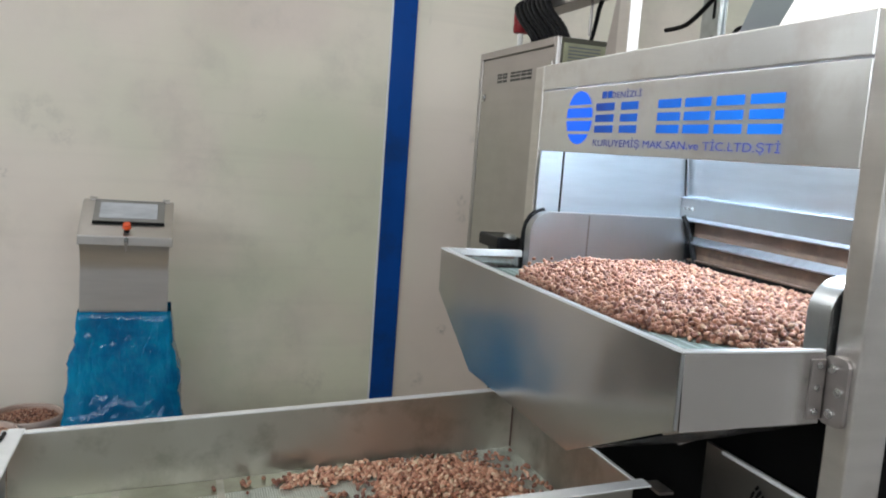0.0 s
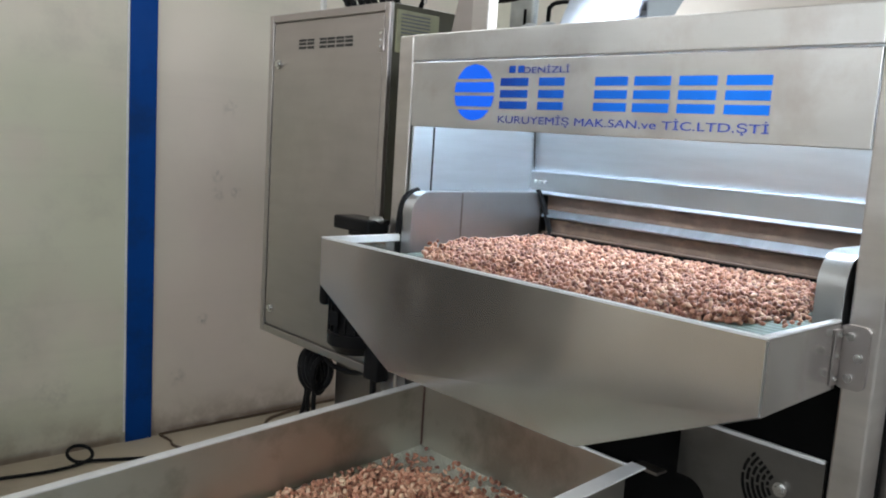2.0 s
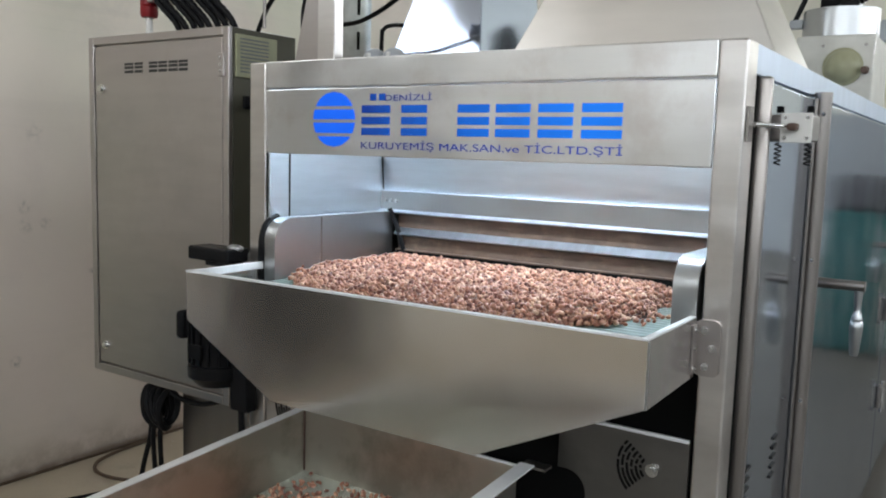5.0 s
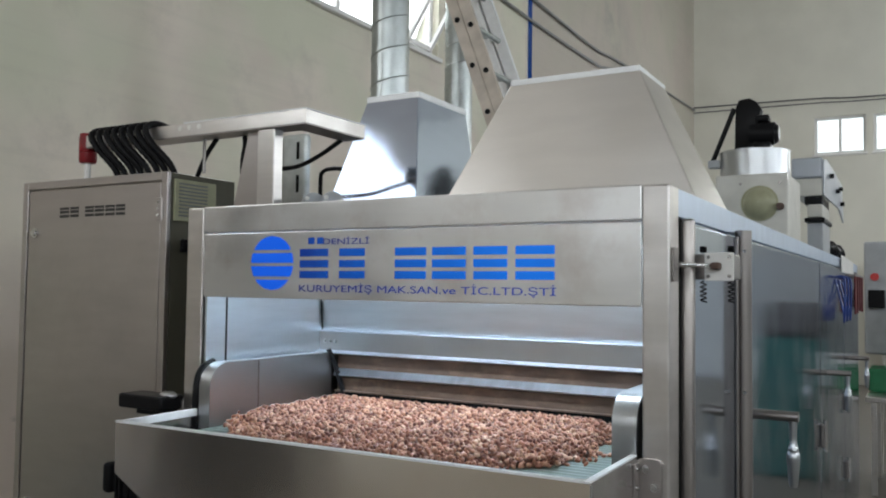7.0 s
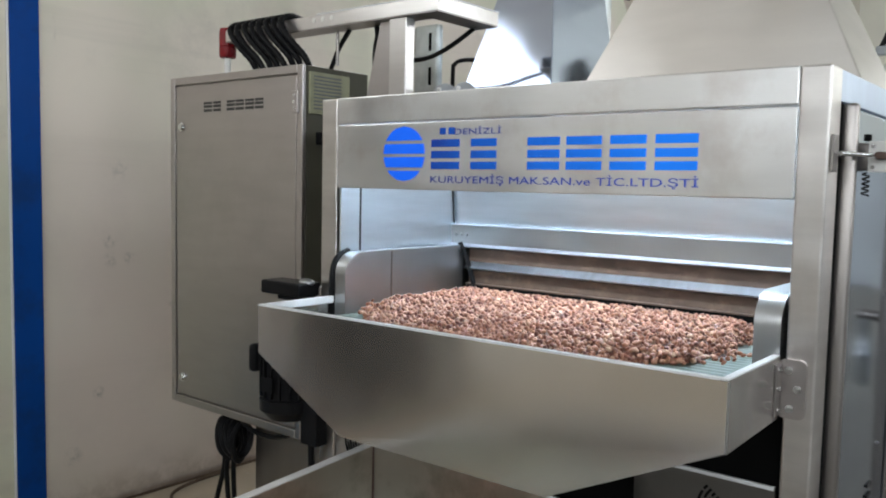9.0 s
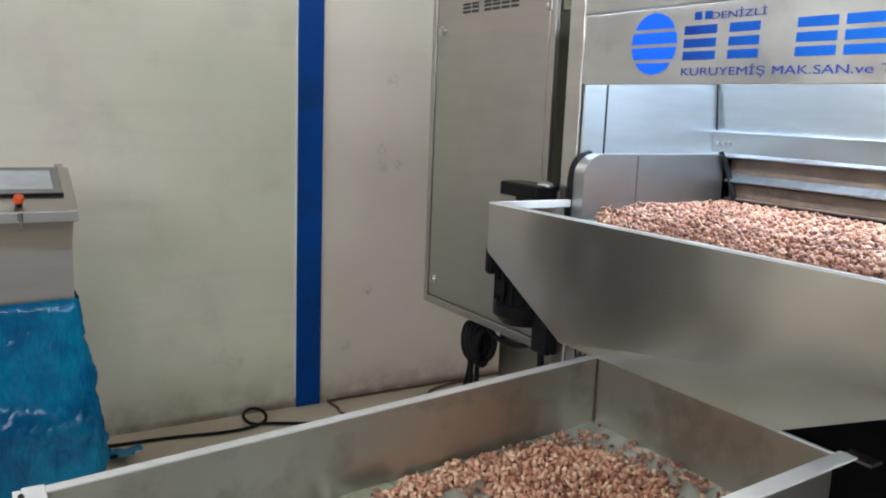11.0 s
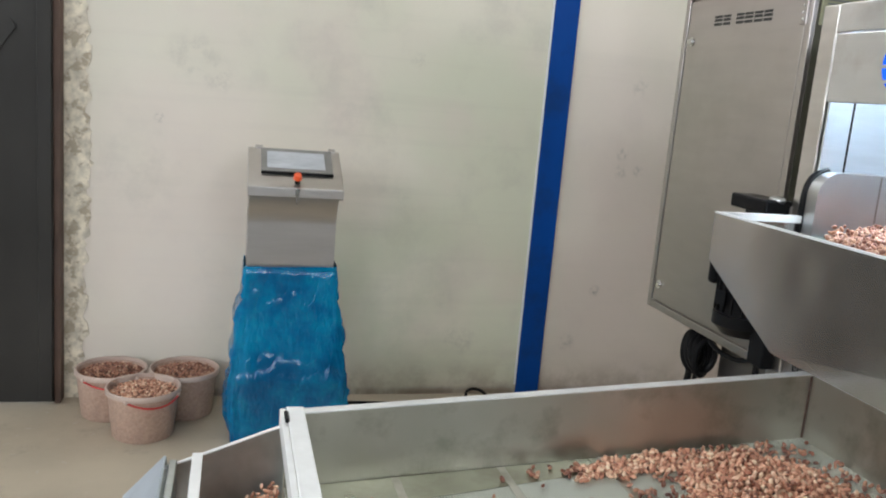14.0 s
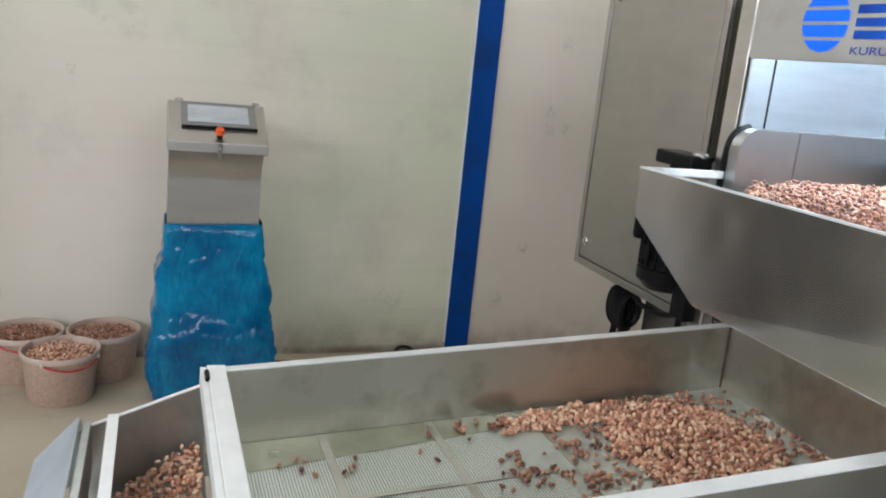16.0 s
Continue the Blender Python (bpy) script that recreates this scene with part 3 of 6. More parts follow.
def window(n, along, plane, a, b, z0, z1, panes, outward):
    """A white framed window with its panes, sky behind it."""
    w = thing(f"window_{n}", ((a + b) / 2, plane, z0) if along == "x" else (plane, (a + b) / 2, z0), "white framed hall window with bright panes high in the wall", "window", "", "structure")
    d0, d1 = plane + outward * 0.06, plane + outward * 0.11

    def bar(bm, u0, u1, v0, v1, e=0.0):
        lo, hi = min(d0 - e, d1 + e), max(d0 - e, d1 + e)
        if along == "x":
            box(bm, u0, u1, lo, hi, v0, v1, 0.006)
        else:
            box(bm, lo, hi, u0, u1, v0, v1, 0.006)

    f = B()
    bar(f, a, a + 0.05, z0, z1)
    bar(f, b - 0.05, b, z0, z1)
    bar(f, a + 0.05, b - 0.05, z0, z0 + 0.05)
    bar(f, a + 0.05, b - 0.05, z1 - 0.05, z1)
    part("window_frame", f, WINFRAME, w)
    step = (b - a) / panes
    for i in range(1, panes):
        f = B()
        bar(f, a + i * step - 0.025, a + i * step + 0.025, z0 + 0.05, z1 - 0.05)
        part("mullion", f, WINFRAME, w)
    for i in range(panes):
        g = B()
        u0, u1 = a + i * step + 0.03, a + (i + 1) * step - 0.03
        q = plane + outward * 0.083
        if along == "x":
            box(g, u0, u1, q, q + 0.005, z0 + 0.04, z1 - 0.04)
        else:
            box(g, q, q + 0.005, u0, u1, z0 + 0.04, z1 - 0.04)
        part("pane", g, GLASS, w).visible_shadow = False
    s = B()
    if along == "x":
        box(s, a - 0.02, b + 0.02, min(plane - outward * 0.04, plane), max(plane - outward * 0.04, plane), z0 - 0.04, z0 - 0.002, 0.006)
    else:
        box(s, min(plane - outward * 0.04, plane), max(plane - outward * 0.04, plane), a - 0.02, b + 0.02, z0 - 0.04, z0 - 0.002, 0.006)
    part("window_sill", s, WINFRAME, w)
    return w


north = [(-2.4, 0.5, 2.98, 3.85), (3.85, 6.62, 3.64, 5.0), (-1.95, -0.237, 0.0, 2.9)]
east = [(2.13, 2.96, 4.03, 4.70), (1.19, 2.02, 4.03, 4.70), (-1.5, 0.3, 4.03, 4.70), (-4.2, -2.4, 4.03, 4.70)]
# South and west windows are unseen, added to carry the hall's lamps
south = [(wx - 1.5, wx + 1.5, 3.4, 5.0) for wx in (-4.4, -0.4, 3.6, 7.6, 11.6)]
west = [(wy - 1.5, wy + 1.5, 3.4, 5.0) for wy in (-5.2, -1.4, 2.4)]
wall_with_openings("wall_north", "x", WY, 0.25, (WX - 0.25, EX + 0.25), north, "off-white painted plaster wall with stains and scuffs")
wall_with_openings("wall_east", "y", EX, 0.25, (SY, WY), east, "off-white painted far end wall of the hall", EASTWALL)
wall_with_openings("wall_south", "x", SY, -0.25, (WX - 0.25, EX + 0.25), south, "plain unseen hall wall, darkened to dim reflections in the steel", DIMWALL)
wall_with_openings("wall_west", "y", WX, -0.25, (SY, WY), west, "plain unseen hall wall, grey tuned for reflections in the steel", GREYWALL)
n = 0
for holes, along, plane, outward in ((north[:2], "x", WY, 1), (east, "y", EX, 1), (south, "x", SY, -1), (west, "y", WX, -1)):
    for h in holes:
        n += 1
        window(n, along, plane, h[0], h[1], h[2], h[3], 4 if h[1] - h[0] > 1.6 else 2, outward)
sash = thing("window_sash", (6.38, WY, 3.69), "white window sash tilted open into the hall", "window", "", "structure")
for x in (6.19, 6.55):
    bm = B()
    sheet(bm, [(x, WY + 0.05, 3.70), (x, WY + 0.09, 3.70), (x, WY - 0.70, 4.96), (x, WY - 0.74, 4.96)], 0.035, (1, 0, 0))
    part("sash_stile", bm, WINFRAME, sash)
part("sash_rail", box(B(), 6.2255, 6.5495, WY + 0.045, WY + 0.085, 3.70, 3.74, 0.004), WINFRAME, sash)
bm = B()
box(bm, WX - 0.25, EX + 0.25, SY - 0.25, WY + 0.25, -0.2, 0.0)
tagged(part("floor", bm, FLOOR), "worn dusty grey-beige concrete floor, darkened towards the south", "floor", kind="structure")
bm = B()
box(bm, WX - 0.25, EX + 0.25, SY - 0.25, WY + 0.25, TOP, TOP + 0.2)
tagged(part("ceiling", bm, CEIL), "plain pale hall ceiling", "ceiling", kind="structure")
bm = B()
box(bm, WX - 3, EX + 3, WY + 2.5, WY + 2.52, 0, 9)
box(bm, EX + 2.5, EX + 2.52, SY - 3, WY + 2.4, 0, 9)
tagged(part("backdrop", bm, SKYCARD), "bright hazy sky outside the windows", "sky", kind="structure")


def blue_column(n, x, w):
    bm = B()
    box(bm, x, x + w, WY - 0.014, WY - 0.001, 0.0, TOP, 0.003)
    ob = tagged(part(f"column_{n}", bm, BLUEPAINT), "flat dark blue painted steel column in the wall", "column", kind="structure")
    bm = B()
    box(bm, x - 0.010, x - 0.001, WY - 0.008, WY - 0.001, 0.05, TOP)
    tagged(part("trim", bm, WINFRAME), "thin chipped white edge beside the blue column", "trim", kind="structure")
    return ob


blue_column(1, 1.944, 0.126)
blue_column(2, 8.55, 0.10)

# grey sliding door in its broken opening
door = thing("door_1", (-1.1, 5.0, 0.0), "dark grey sheet metal hall door with a diagonal brace", "door", "", "structure")
bm = B()
box(bm, -1.95, -0.2652, 4.98, 5.025, 0.012, 2.85, 0.002)
part("door_leaf", bm, DOORGREY, door)
bm = B()
box(bm, -1.95, -0.265, 4.958, 4.98, 2.72, 2.80, 0.004)
box(bm, -0.322, -0.266, 4.962, 4.98, 0.02, 2.72, 0.004)
part("leaf_border", bm, DOORGREY, door)
bm = B()
sheet(bm, [(-0.42, 4.978, 1.66), (-0.40, 4.978, 1.63), (-1.3, 4.978, 0.30), (-1.32, 4.978, 0.33)], 0.008, (0, -1, 0))
part("brace", bm, DOORGREY, door)
bm = B()
box(bm, -0.2649, -0.2375, 4.99, 5.25, 0.0, 2.9, 0.003)
part("door_frame", bm, RUST, door, "rusty brown door post")
bm = B()
rng = random.Random(4)
zs = [i * 0.02 for i in range(0, 146)]
right = [(-0.152 + rng.uniform(-0.012, 0.014) + 0.028 * noise.noise(Vector((z * 7.0, 3.1, 0.2))) + (0.02 if 0.75 < z < 1.7 else 0), z) for z in zs]
sheet(bm, [(-0.2365, WY - 0.001, z) for z in reversed(zs)] + [(x, WY - 0.001, z) for x, z in right], 0.006, (0, -1, 0))
tagged(part("plaster_edge", bm, PLASTER), "ragged strip of broken yellowish plaster beside the door", "wall edge", kind="structure")

# ---- the oven: steel frame with an open mouth ----
FX, Y0, Y1, OT = 1.87, 1.755, 3.022, 1.802
oven = thing("belt_oven", (FX, 2.39, 0.0), "large stainless steel belt oven with an open lit mouth", "oven")
for a, b in ((Y0, 1.807), (2.964, Y1)):
    bm = B()
    box(bm, FX, FX + 0.07, a, b, 0.0, OT - 0.001, 0.004)
    part("column", bm, STEEL, oven)
bm = B()
box(bm, FX, FX + 0.07, 1.8075, 2.9635, 1.734, OT, 0.003)
part("top_rail", bm, STEEL_H, oven)
bm = B()
box(bm, FX + 0.002, FX + 0.012, 1.809, 2.962, 1.569, 1.731, 0.002)
sign = part("sign_panel", bm, STEEL_H, oven, "brushed steel panel with blue lit signs")
# roof, side walls and rear of the oven body
BX = 7.2
bm = B()
box(bm, FX + 0.07, BX, Y0 + 0.012, Y1 - 0.012, OT - 0.02, OT - 0.002, 0.003)
part("roof", bm, MIRROR, oven)
bm = B()
box(bm, FX + 0.07, BX, Y0 + 0.008, Y0 + 0.03, 0.12, OT - 0.021)
part("side_wall", bm, MIRROR, oven)
# Darkened steel here too, so the cabinet flank mirrors a dim gap
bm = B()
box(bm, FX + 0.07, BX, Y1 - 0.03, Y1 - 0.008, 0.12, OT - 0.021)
part("side_wall", bm, SHADESTEEL, oven)
bm = B()
box(bm, BX - 0.02, BX, Y0 + 0.031, Y1 - 0.031, 0.12, OT - 0.021)
part("rear_wall", bm, STEEL, oven)
# lining of the mouth
bm = B()
box(bm, FX + 0.071, 2.40, 2.958, 2.968, 1.10, 1.78)
part("lining", bm, LAMPSTEEL, oven)
bm = B()
box(bm, FX + 0.005, FX + 0.074, 2.950, 2.9575, 1.25, 1.735, 0.002)
part("lining_lip", bm, LAMPSTEEL, oven)
bm = B()
box(bm, FX + 0.071, 2.42, 1.815, 1.825, 1.10, 1.78)
part("lining", bm, LAMPSTEEL, oven)
bm = B()
sheet(bm, [(2.372, 1.826, 1.45), (2.372, 2.957, 1.45), (2.335, 2.957, 1.78), (2.335, 1.826, 1.78)], 0.012, (1, 0, 0.1))
part("back_lining", bm, LAMPSTEEL, oven)
bm = B()
box(bm, 2.350, 2.370, 1.826, 2.957, 1.404, 1.460, 0.0005)
flange = part("flange", bm, GUARD, oven)
bm = B()
box(bm, 2.3475, 2.371, 1.826, 2.957, 1.4605, 1.463, 0.0004)
part("flange_edge", bm, BAR, flange)
bm = B()
sheet(bm, [(2.334, 1.826, 1.396), (2.334, 2.957, 1.396), (2.350, 2.957, 1.4035), (2.350, 1.826, 1.4035)], 0.003, (-0.4, 0, 0.9))
part("flange_edge", bm, BAR, flange)
for k in range(3):
    bolt("bolt", (2.3495, 2.895 + 0.02 * k, 1.432), (-1, 0, 0), 0.005, flange)
bm = B()
box(bm, 2.362, 2.374, 1.866, 2.895, 1.349, 1.3955, 0.002)
part("curtain_strip", bm, BROWN, oven, "brown stained strip over the belt")
bm = B()
sheet(bm, [(2.341, 1.866, 1.330), (2.341, 2.895, 1.330), (2.362, 2.895, 1.348), (2.362, 1.866, 1.348)], 0.005, (-0.6, 0, 0.7))
part("bar", bm, BAR, oven, "bright slanting bar")
bm = B()
box(bm, 2.362, 2.374, 1.866, 2.895, 1.283, 1.326, 0.002)
part("curtain_strip", bm, BROWN, oven, "brown stained strip over the belt")
# Near-black strip stands in for the unlit gap under the curtain
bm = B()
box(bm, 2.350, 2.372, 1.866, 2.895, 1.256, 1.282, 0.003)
part("curtain_edge_shade", bm, DARK, oven)
part("curtain_lip", box(B(), 2.346, 2.3615, 1.866, 2.895, 1.2825, 1.2865, 0.001), BROWN, oven)
bm = B()
sheet(bm, [(2.358, 2.9535, 1.466), (2.362, 2.9535, 1.466), (2.337, 2.9535, 1.735), (2.331, 2.9535, 1.735)], 0.002, (0, 1, 0))
part("lining_seam", bm, RUBBER, oven)
bm = B()
box(bm, 1.9445, 1.950, 2.9505, 2.9578, 1.30, 1.735)
part("lining_seam", bm, RUBBER, oven)
# Added near-black sheet for the unlit depth of the oven
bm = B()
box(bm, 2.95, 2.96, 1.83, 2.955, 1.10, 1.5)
part("void_sheet", bm, DARK, oven)
# lamp tube inside, above the mouth
lamp = thing("lamp_tube", (1.99, 2.39, 1.77), "white glowing lamp tube above the oven mouth", "lamp")
bm = B()
cyl(bm, (1.99, 1.90, 1.765), (1.99, 2.88, 1.765), 0.008, seg=10)
part("tube", bm, TUBELIGHT, lamp, "", True)
bm = B()
part("holder", box(bm, 1.975, 2.005, 1.86, 1.90, 1.75, 1.78, 0.003), WHITEP, lamp)
part("holder", box(B(), 1.975, 2.005, 2.88, 2.92, 1.75, 1.78, 0.003), WHITEP, lamp)


def belt_guard(ya, yb, x0):
    """Side guard of the belt with a rounded front shoulder."""
    r, x1, z0, z1 = 0.06, 2.335, 1.238, 1.402
    pts = [(x1, z0), (x1, z1)]
    for k in range(9):
        a = math.pi / 2 + k * math.pi / 16
        pts.append((x0 + r + r * math.cos(a), z1 - r + r * math.sin(a)))
    pts.append((x0, z0))
    bm = B()
    sheet(bm, [(x, ya, z) for x, z in pts], yb - ya, (0, 1, 0))
    g = part("belt_guard", bm, GUARD, oven, "rounded steel side guard of the belt", True)
    return g


belt_guard(2.898, 2.936, 1.842)
belt_guard(1.8145, 1.862, 1.860)
bm = B()
box(bm, 2.015, 2.019, 2.8965, 2.8982, 1.25, 1.398)
part("guard_seam", bm, TUBE, oven)
bm = B()
hose(bm, [(1.848, 2.947, 1.20), (1.846, 2.947, 1.33), (1.862, 2.947, 1.382), (1.90, 2.947, 1.400)], 0.0115, 8, 6)
part("seal", bm, RUBBER, oven, "", True)
bm = B()
hose(bm, [(2.325, 2.903, 1.410), (2.340, 2.886, 1.36), (2.352, 2.862, 1.272)], 0.0075, 8, 6)
part("seal", bm, RUBBER, oven, "", True)
# the belt
bm = B()
box(bm, 1.735, 2.94, 1.864, 2.896, 1.236, 1.243)
belt = part("belt", bm, BELT, oven, "greenish wire mesh belt")
bm = B()
cyl(bm, (1.735, 1.866, 1.213), (1.735, 2.894, 1.213), 0.03, seg=24)
part("belt_roller", bm, BELT, oven, "", True)
# angle brackets on the columns beside the chute
def rounded_plate(y0, y1, z0, z1, x, thick, r):
    """An upright plate facing -x with rounded corners."""
    pts = []
    for cy, cz, a0 in ((y1 - r, z1 - r, 0), (y0 + r, z1 - r, 90), (y0 + r, z0 + r, 180), (y1 - r, z0 + r, 270)):
        pts += [(x, cy + r * math.cos(radians(a0 + a)), cz + r * math.sin(radians(a0 + a))) for a in (0, 22, 45, 68, 90)]
    return sheet(B(), pts, thick, (1, 0, 0))


for y0, y1, s in ((1.768, 1.816, 1), (2.962, 3.008, -1)):
    br = part("bracket", rounded_plate(y0, y1, 1.181, 1.287, 1.863, 0.0065, 0.012), CABINET, oven, "pale angle bracket")
    yc = (y0 + y1) / 2
    for dy, z in ((0.006, 1.268), (-0.010, 1.235), (0.002, 1.199)):
        bolt("bolt", (1.863, yc + dy * s, z), (-1, 0, 0), 0.0062, br)

# lower front: louvred panels, and a black sheet added for the unlit gap
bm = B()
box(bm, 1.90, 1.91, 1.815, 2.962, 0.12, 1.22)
part("void_backing", bm, DARK, oven)


def vent_panel(y0, y1, z0, z1, yc, zc, metal):
    bm = B()
    pts = [(y0, z0), (y0, z1), (y1, z1)]
    if y1 < 2.4:
        pts += [(y1, 0.93)]
        for k in range(7):
            a = k * math.pi / 12
            pts.append((y1 - 0.02 - 0.045 * math.sin(a), 0.885 + 0.045 * math.cos(a)))
        pts += [(y1 - 0.065, z0)]
    else:
        pts += [(y1, z0)]
    sheet(bm, [(1.876, y, z) for y, z in pts], 0.008, (1, 0, 0))
    pn = part("vent_panel", bm, metal, oven, "steel panel with a round louvred vent")
    for k in range(6):
        r = 0.022 + 0.0095 * k
        cuts = (146, 171) if k % 2 else (158, 184)
        for a0, a1 in ((133 + k, cuts[0]), (cuts[0] + 40 / (k + 4), cuts[1]), (cuts[1] + 40 / (k + 4), 226)):
            bm = B()
            arc = [(yc - r * math.cos(radians(a)), zc + r * math.sin(radians(a))) for a in np.linspace(a0, a1, 6)]
            arc += [(yc - (r + 0.0052) * math.cos(radians(a)), zc + (r + 0.0052) * math.sin(radians(a))) for a in np.linspace(a1, a0, 6)]
            sheet(bm, [(1.8757, y, z) for y, z in arc], 0.0012, (-1, 0, 0))
            part("louvre", bm, DARK, pn)
    bolt("bolt", (1.875, yc, zc), (-1, 0, 0), 0.011, pn)
    bm = B()
    box(bm, 1.868, 1.8755, y0, min(y1, 2.035) if y1 < 2.4 else y1, z1 - 0.003, z1 + 0.004, 0.001)
    part("panel_lip", bm, ALU, pn)


vent_panel(1.815, 2.09, 0.40, 1.045, 1.885, 0.972, SHADESTEEL)
vent_panel(2.70, 2.962, 0.40, 1.03, 2.852, 0.905, STEEL)

# doors along the polished flank
FY = Y0 + 0.008


def side_door(x0, x1):
    part("side_door", box(B(), x0, x1, FY - 0.014, FY - 0.001, 0.16, 1.735, 0.003), MIRROR, oven, "polished steel door")


part("top_band", box(B(), FX + 0.0705, BX, Y0 + 0.001, Y0 + 0.0075, 1.744, OT - 0.003, 0.001), BAND, oven, "brushed edge band tinted for reflected sky")
for x0, x1 in ((1.986, 2.478), (2.525, 4.44), (4.47, 5.80), (5.83, 7.10)):
    side_door(x0, x1)
bm = B()
box(bm, 1.960, 1.985, FY - 0.030, FY - 0.001, 0.14, 1.742, 0.006, 3)
part("stile", bm, TUBE, oven, "satin tube stile", True)
# Near-black strip painted in for the shade between column and stile
bm = B()
box(bm, 1.941, 1.9595, FY - 0.006, FY - 0.001, 0.14, 1.742)
part("gap", bm, DARK, oven)
bm = B()
box(bm, 2.462, 2.477, FY - 0.022, FY - 0.0145, 0.16, 1.735, 0.002)
part("stile", bm, TUBE, oven)
bm = B()
cyl(bm, (2.50, FY - 0.028, 0.14), (2.50, FY - 0.028, 1.752), 0.02, seg=24)
part("stile", bm, TUBE, oven, "round brown-grey tube stile", True)
for k in range(5):
    bolt("bolt", (2.481, FY - 0.034, 0.30 + 0.35 * k), (-1, 0, 0), 0.004, oven)
# spring latch on the first door
latch = part("latch", box(B(), 2.0185, 2.10, FY - 0.094, FY - 0.0145, 1.624, 1.674, 0.003), TUBE, oven, "white faced latch block with springs and a bolt")
part("latch_plate", box(B(), 2.012, 2.018, FY - 0.096, FY - 0.040, 1.621, 1.677, 0.0015), WHITEP, latch, "white enamelled plate")
for dy, z in ((0.048, 1.668), (0.048, 1.630), (0.088, 1.668), (0.088, 1.630)):
    bolt("bolt", (2.012, FY - dy, z), (-1, 0, 0), 0.0032, latch)
part("latch_bolt", cyl(B(), (1.893, Y0 - 0.012, 1.650), (2.0115, FY - 0.064, 1.650), 0.0045, seg=12), PLAIN, latch, "", True)
part("latch_catch", box(B(), 1.882, 1.912, Y0 - 0.0055, Y0 - 0.0005, 1.618, 1.682, 0.001), TUBE, latch)
bm = B()
box(bm, 1.985, 2.0115, FY - 0.074, FY - 0.056, 1.643, 1.657, 0.004)
part("latch_knob", bm, RUST, latch, "worn brass knuckle", True)
for ys in (0.034, 0.088):
    for zs0, zs1 in ((1.620, 1.578), (1.690, 1.678)):
        bm = B()
        pts = [(2.03 + 0.006 * math.cos(a), FY - ys + 0.006 * math.sin(a), zs0 + (zs1 - zs0) * a / 30) for a in np.linspace(0, 30, 46)]
        hose(bm, pts, 0.0016, 5, 1)
        part("spring", bm, BLACK, latch, "", True)


def lever(x, length, z):
    """Bar that stands out from the flank, with a turned grip hanging from it."""
    y = FY - 0.015
    bm = B()
    cyl(bm, (x, y, z), (x, y - length, z), 0.0135, seg=16)
    h = part("lever", bm, TUBE, oven, "steel lever with a turned hanging grip", True)
    bm = B()
    lathe(bm, (x, y - length + 0.014, z - 0.183), [(0.001, 0), (0.009, 0.001), (0.0115, 0.01), (0.0145, 0.045), (0.0165, 0.072), (0.0160, 0.088), (0.0130, 0.094), (0.0140, 0.098), (0.0125, 0.102), (0.0090, 0.118), (0.0090, 0.138), (0.0105, 0.160), (0.0105, 0.171), (0.001, 0.1715)], 18)
    part("grip", bm, GUARD, h, "", True)


lever(2.67, 0.119, 1.274)
lever(4.774, 0.104, 1.207)
lever(6.22, 0.112, 1.18)
for x in (4.455, 5.815):
    for z in (0.55, 0.95):
        bm = B()
        box(bm, x - 0.03, x + 0.03, FY - 0.03, FY - 0.0145, z - 0.05, z + 0.05, 0.004)
        hg = part("hinge", bm, TUBE, oven)
        part("hinge_pin", cyl(B(), (x, FY - 0.034, z - 0.07), (x, FY - 0.034, z + 0.07), 0.009, seg=10), PLAIN, hg, "", True)
for x in (2.05, 2.30):
    bm = B()
    for k in range(5):
        box(bm, x - 0.02 + 0.003 * k, x + 0.02 + 0.003 * k, FY - 0.0175, FY - 0.0145, 0.86 + 0.022 * k, 0.866 + 0.022 * k)
    part("louvres", bm, BLACK, oven)

# ---- signs ----
SX = FX + 0.001


def slab(bm, ya, yb, za, zb, x=SX):
    return box(bm, x - 0.0015, x + 0.002, min(ya, yb), max(ya, yb), za, zb, 0.0008, 1)


bm = B()
R, YC, ZC = 0.0665, 2.729, 1.656
for a, b in ((-1.0, -0.62), (-0.5, -0.12), (0.0, 0.36), (0.48, 1.0)):
    zz = np.linspace(a, b, 9)
    edge = [(YC + R * math.sqrt(max(0, 1 - s * s)), ZC + R * s) for s in zz] + [(YC - R * math.sqrt(max(0, 1 - s * s)), ZC + R * s) for s in zz[::-1]]
    clean = [q for i, q in enumerate(edge) if math.dist(q, edge[i - 1]) > 1e-5]
    sheet(bm, [(SX - 0.0015, y, z) for y, z in clean], 0.0035, (1, 0, 0))
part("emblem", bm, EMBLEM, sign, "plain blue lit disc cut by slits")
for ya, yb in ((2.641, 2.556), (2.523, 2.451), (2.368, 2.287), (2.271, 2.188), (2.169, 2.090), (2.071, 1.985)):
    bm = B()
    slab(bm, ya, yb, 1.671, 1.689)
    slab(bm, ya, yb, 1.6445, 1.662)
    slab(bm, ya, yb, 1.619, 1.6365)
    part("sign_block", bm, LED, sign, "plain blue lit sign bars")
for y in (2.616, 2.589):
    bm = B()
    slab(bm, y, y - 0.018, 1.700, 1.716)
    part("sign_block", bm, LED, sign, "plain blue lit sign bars")


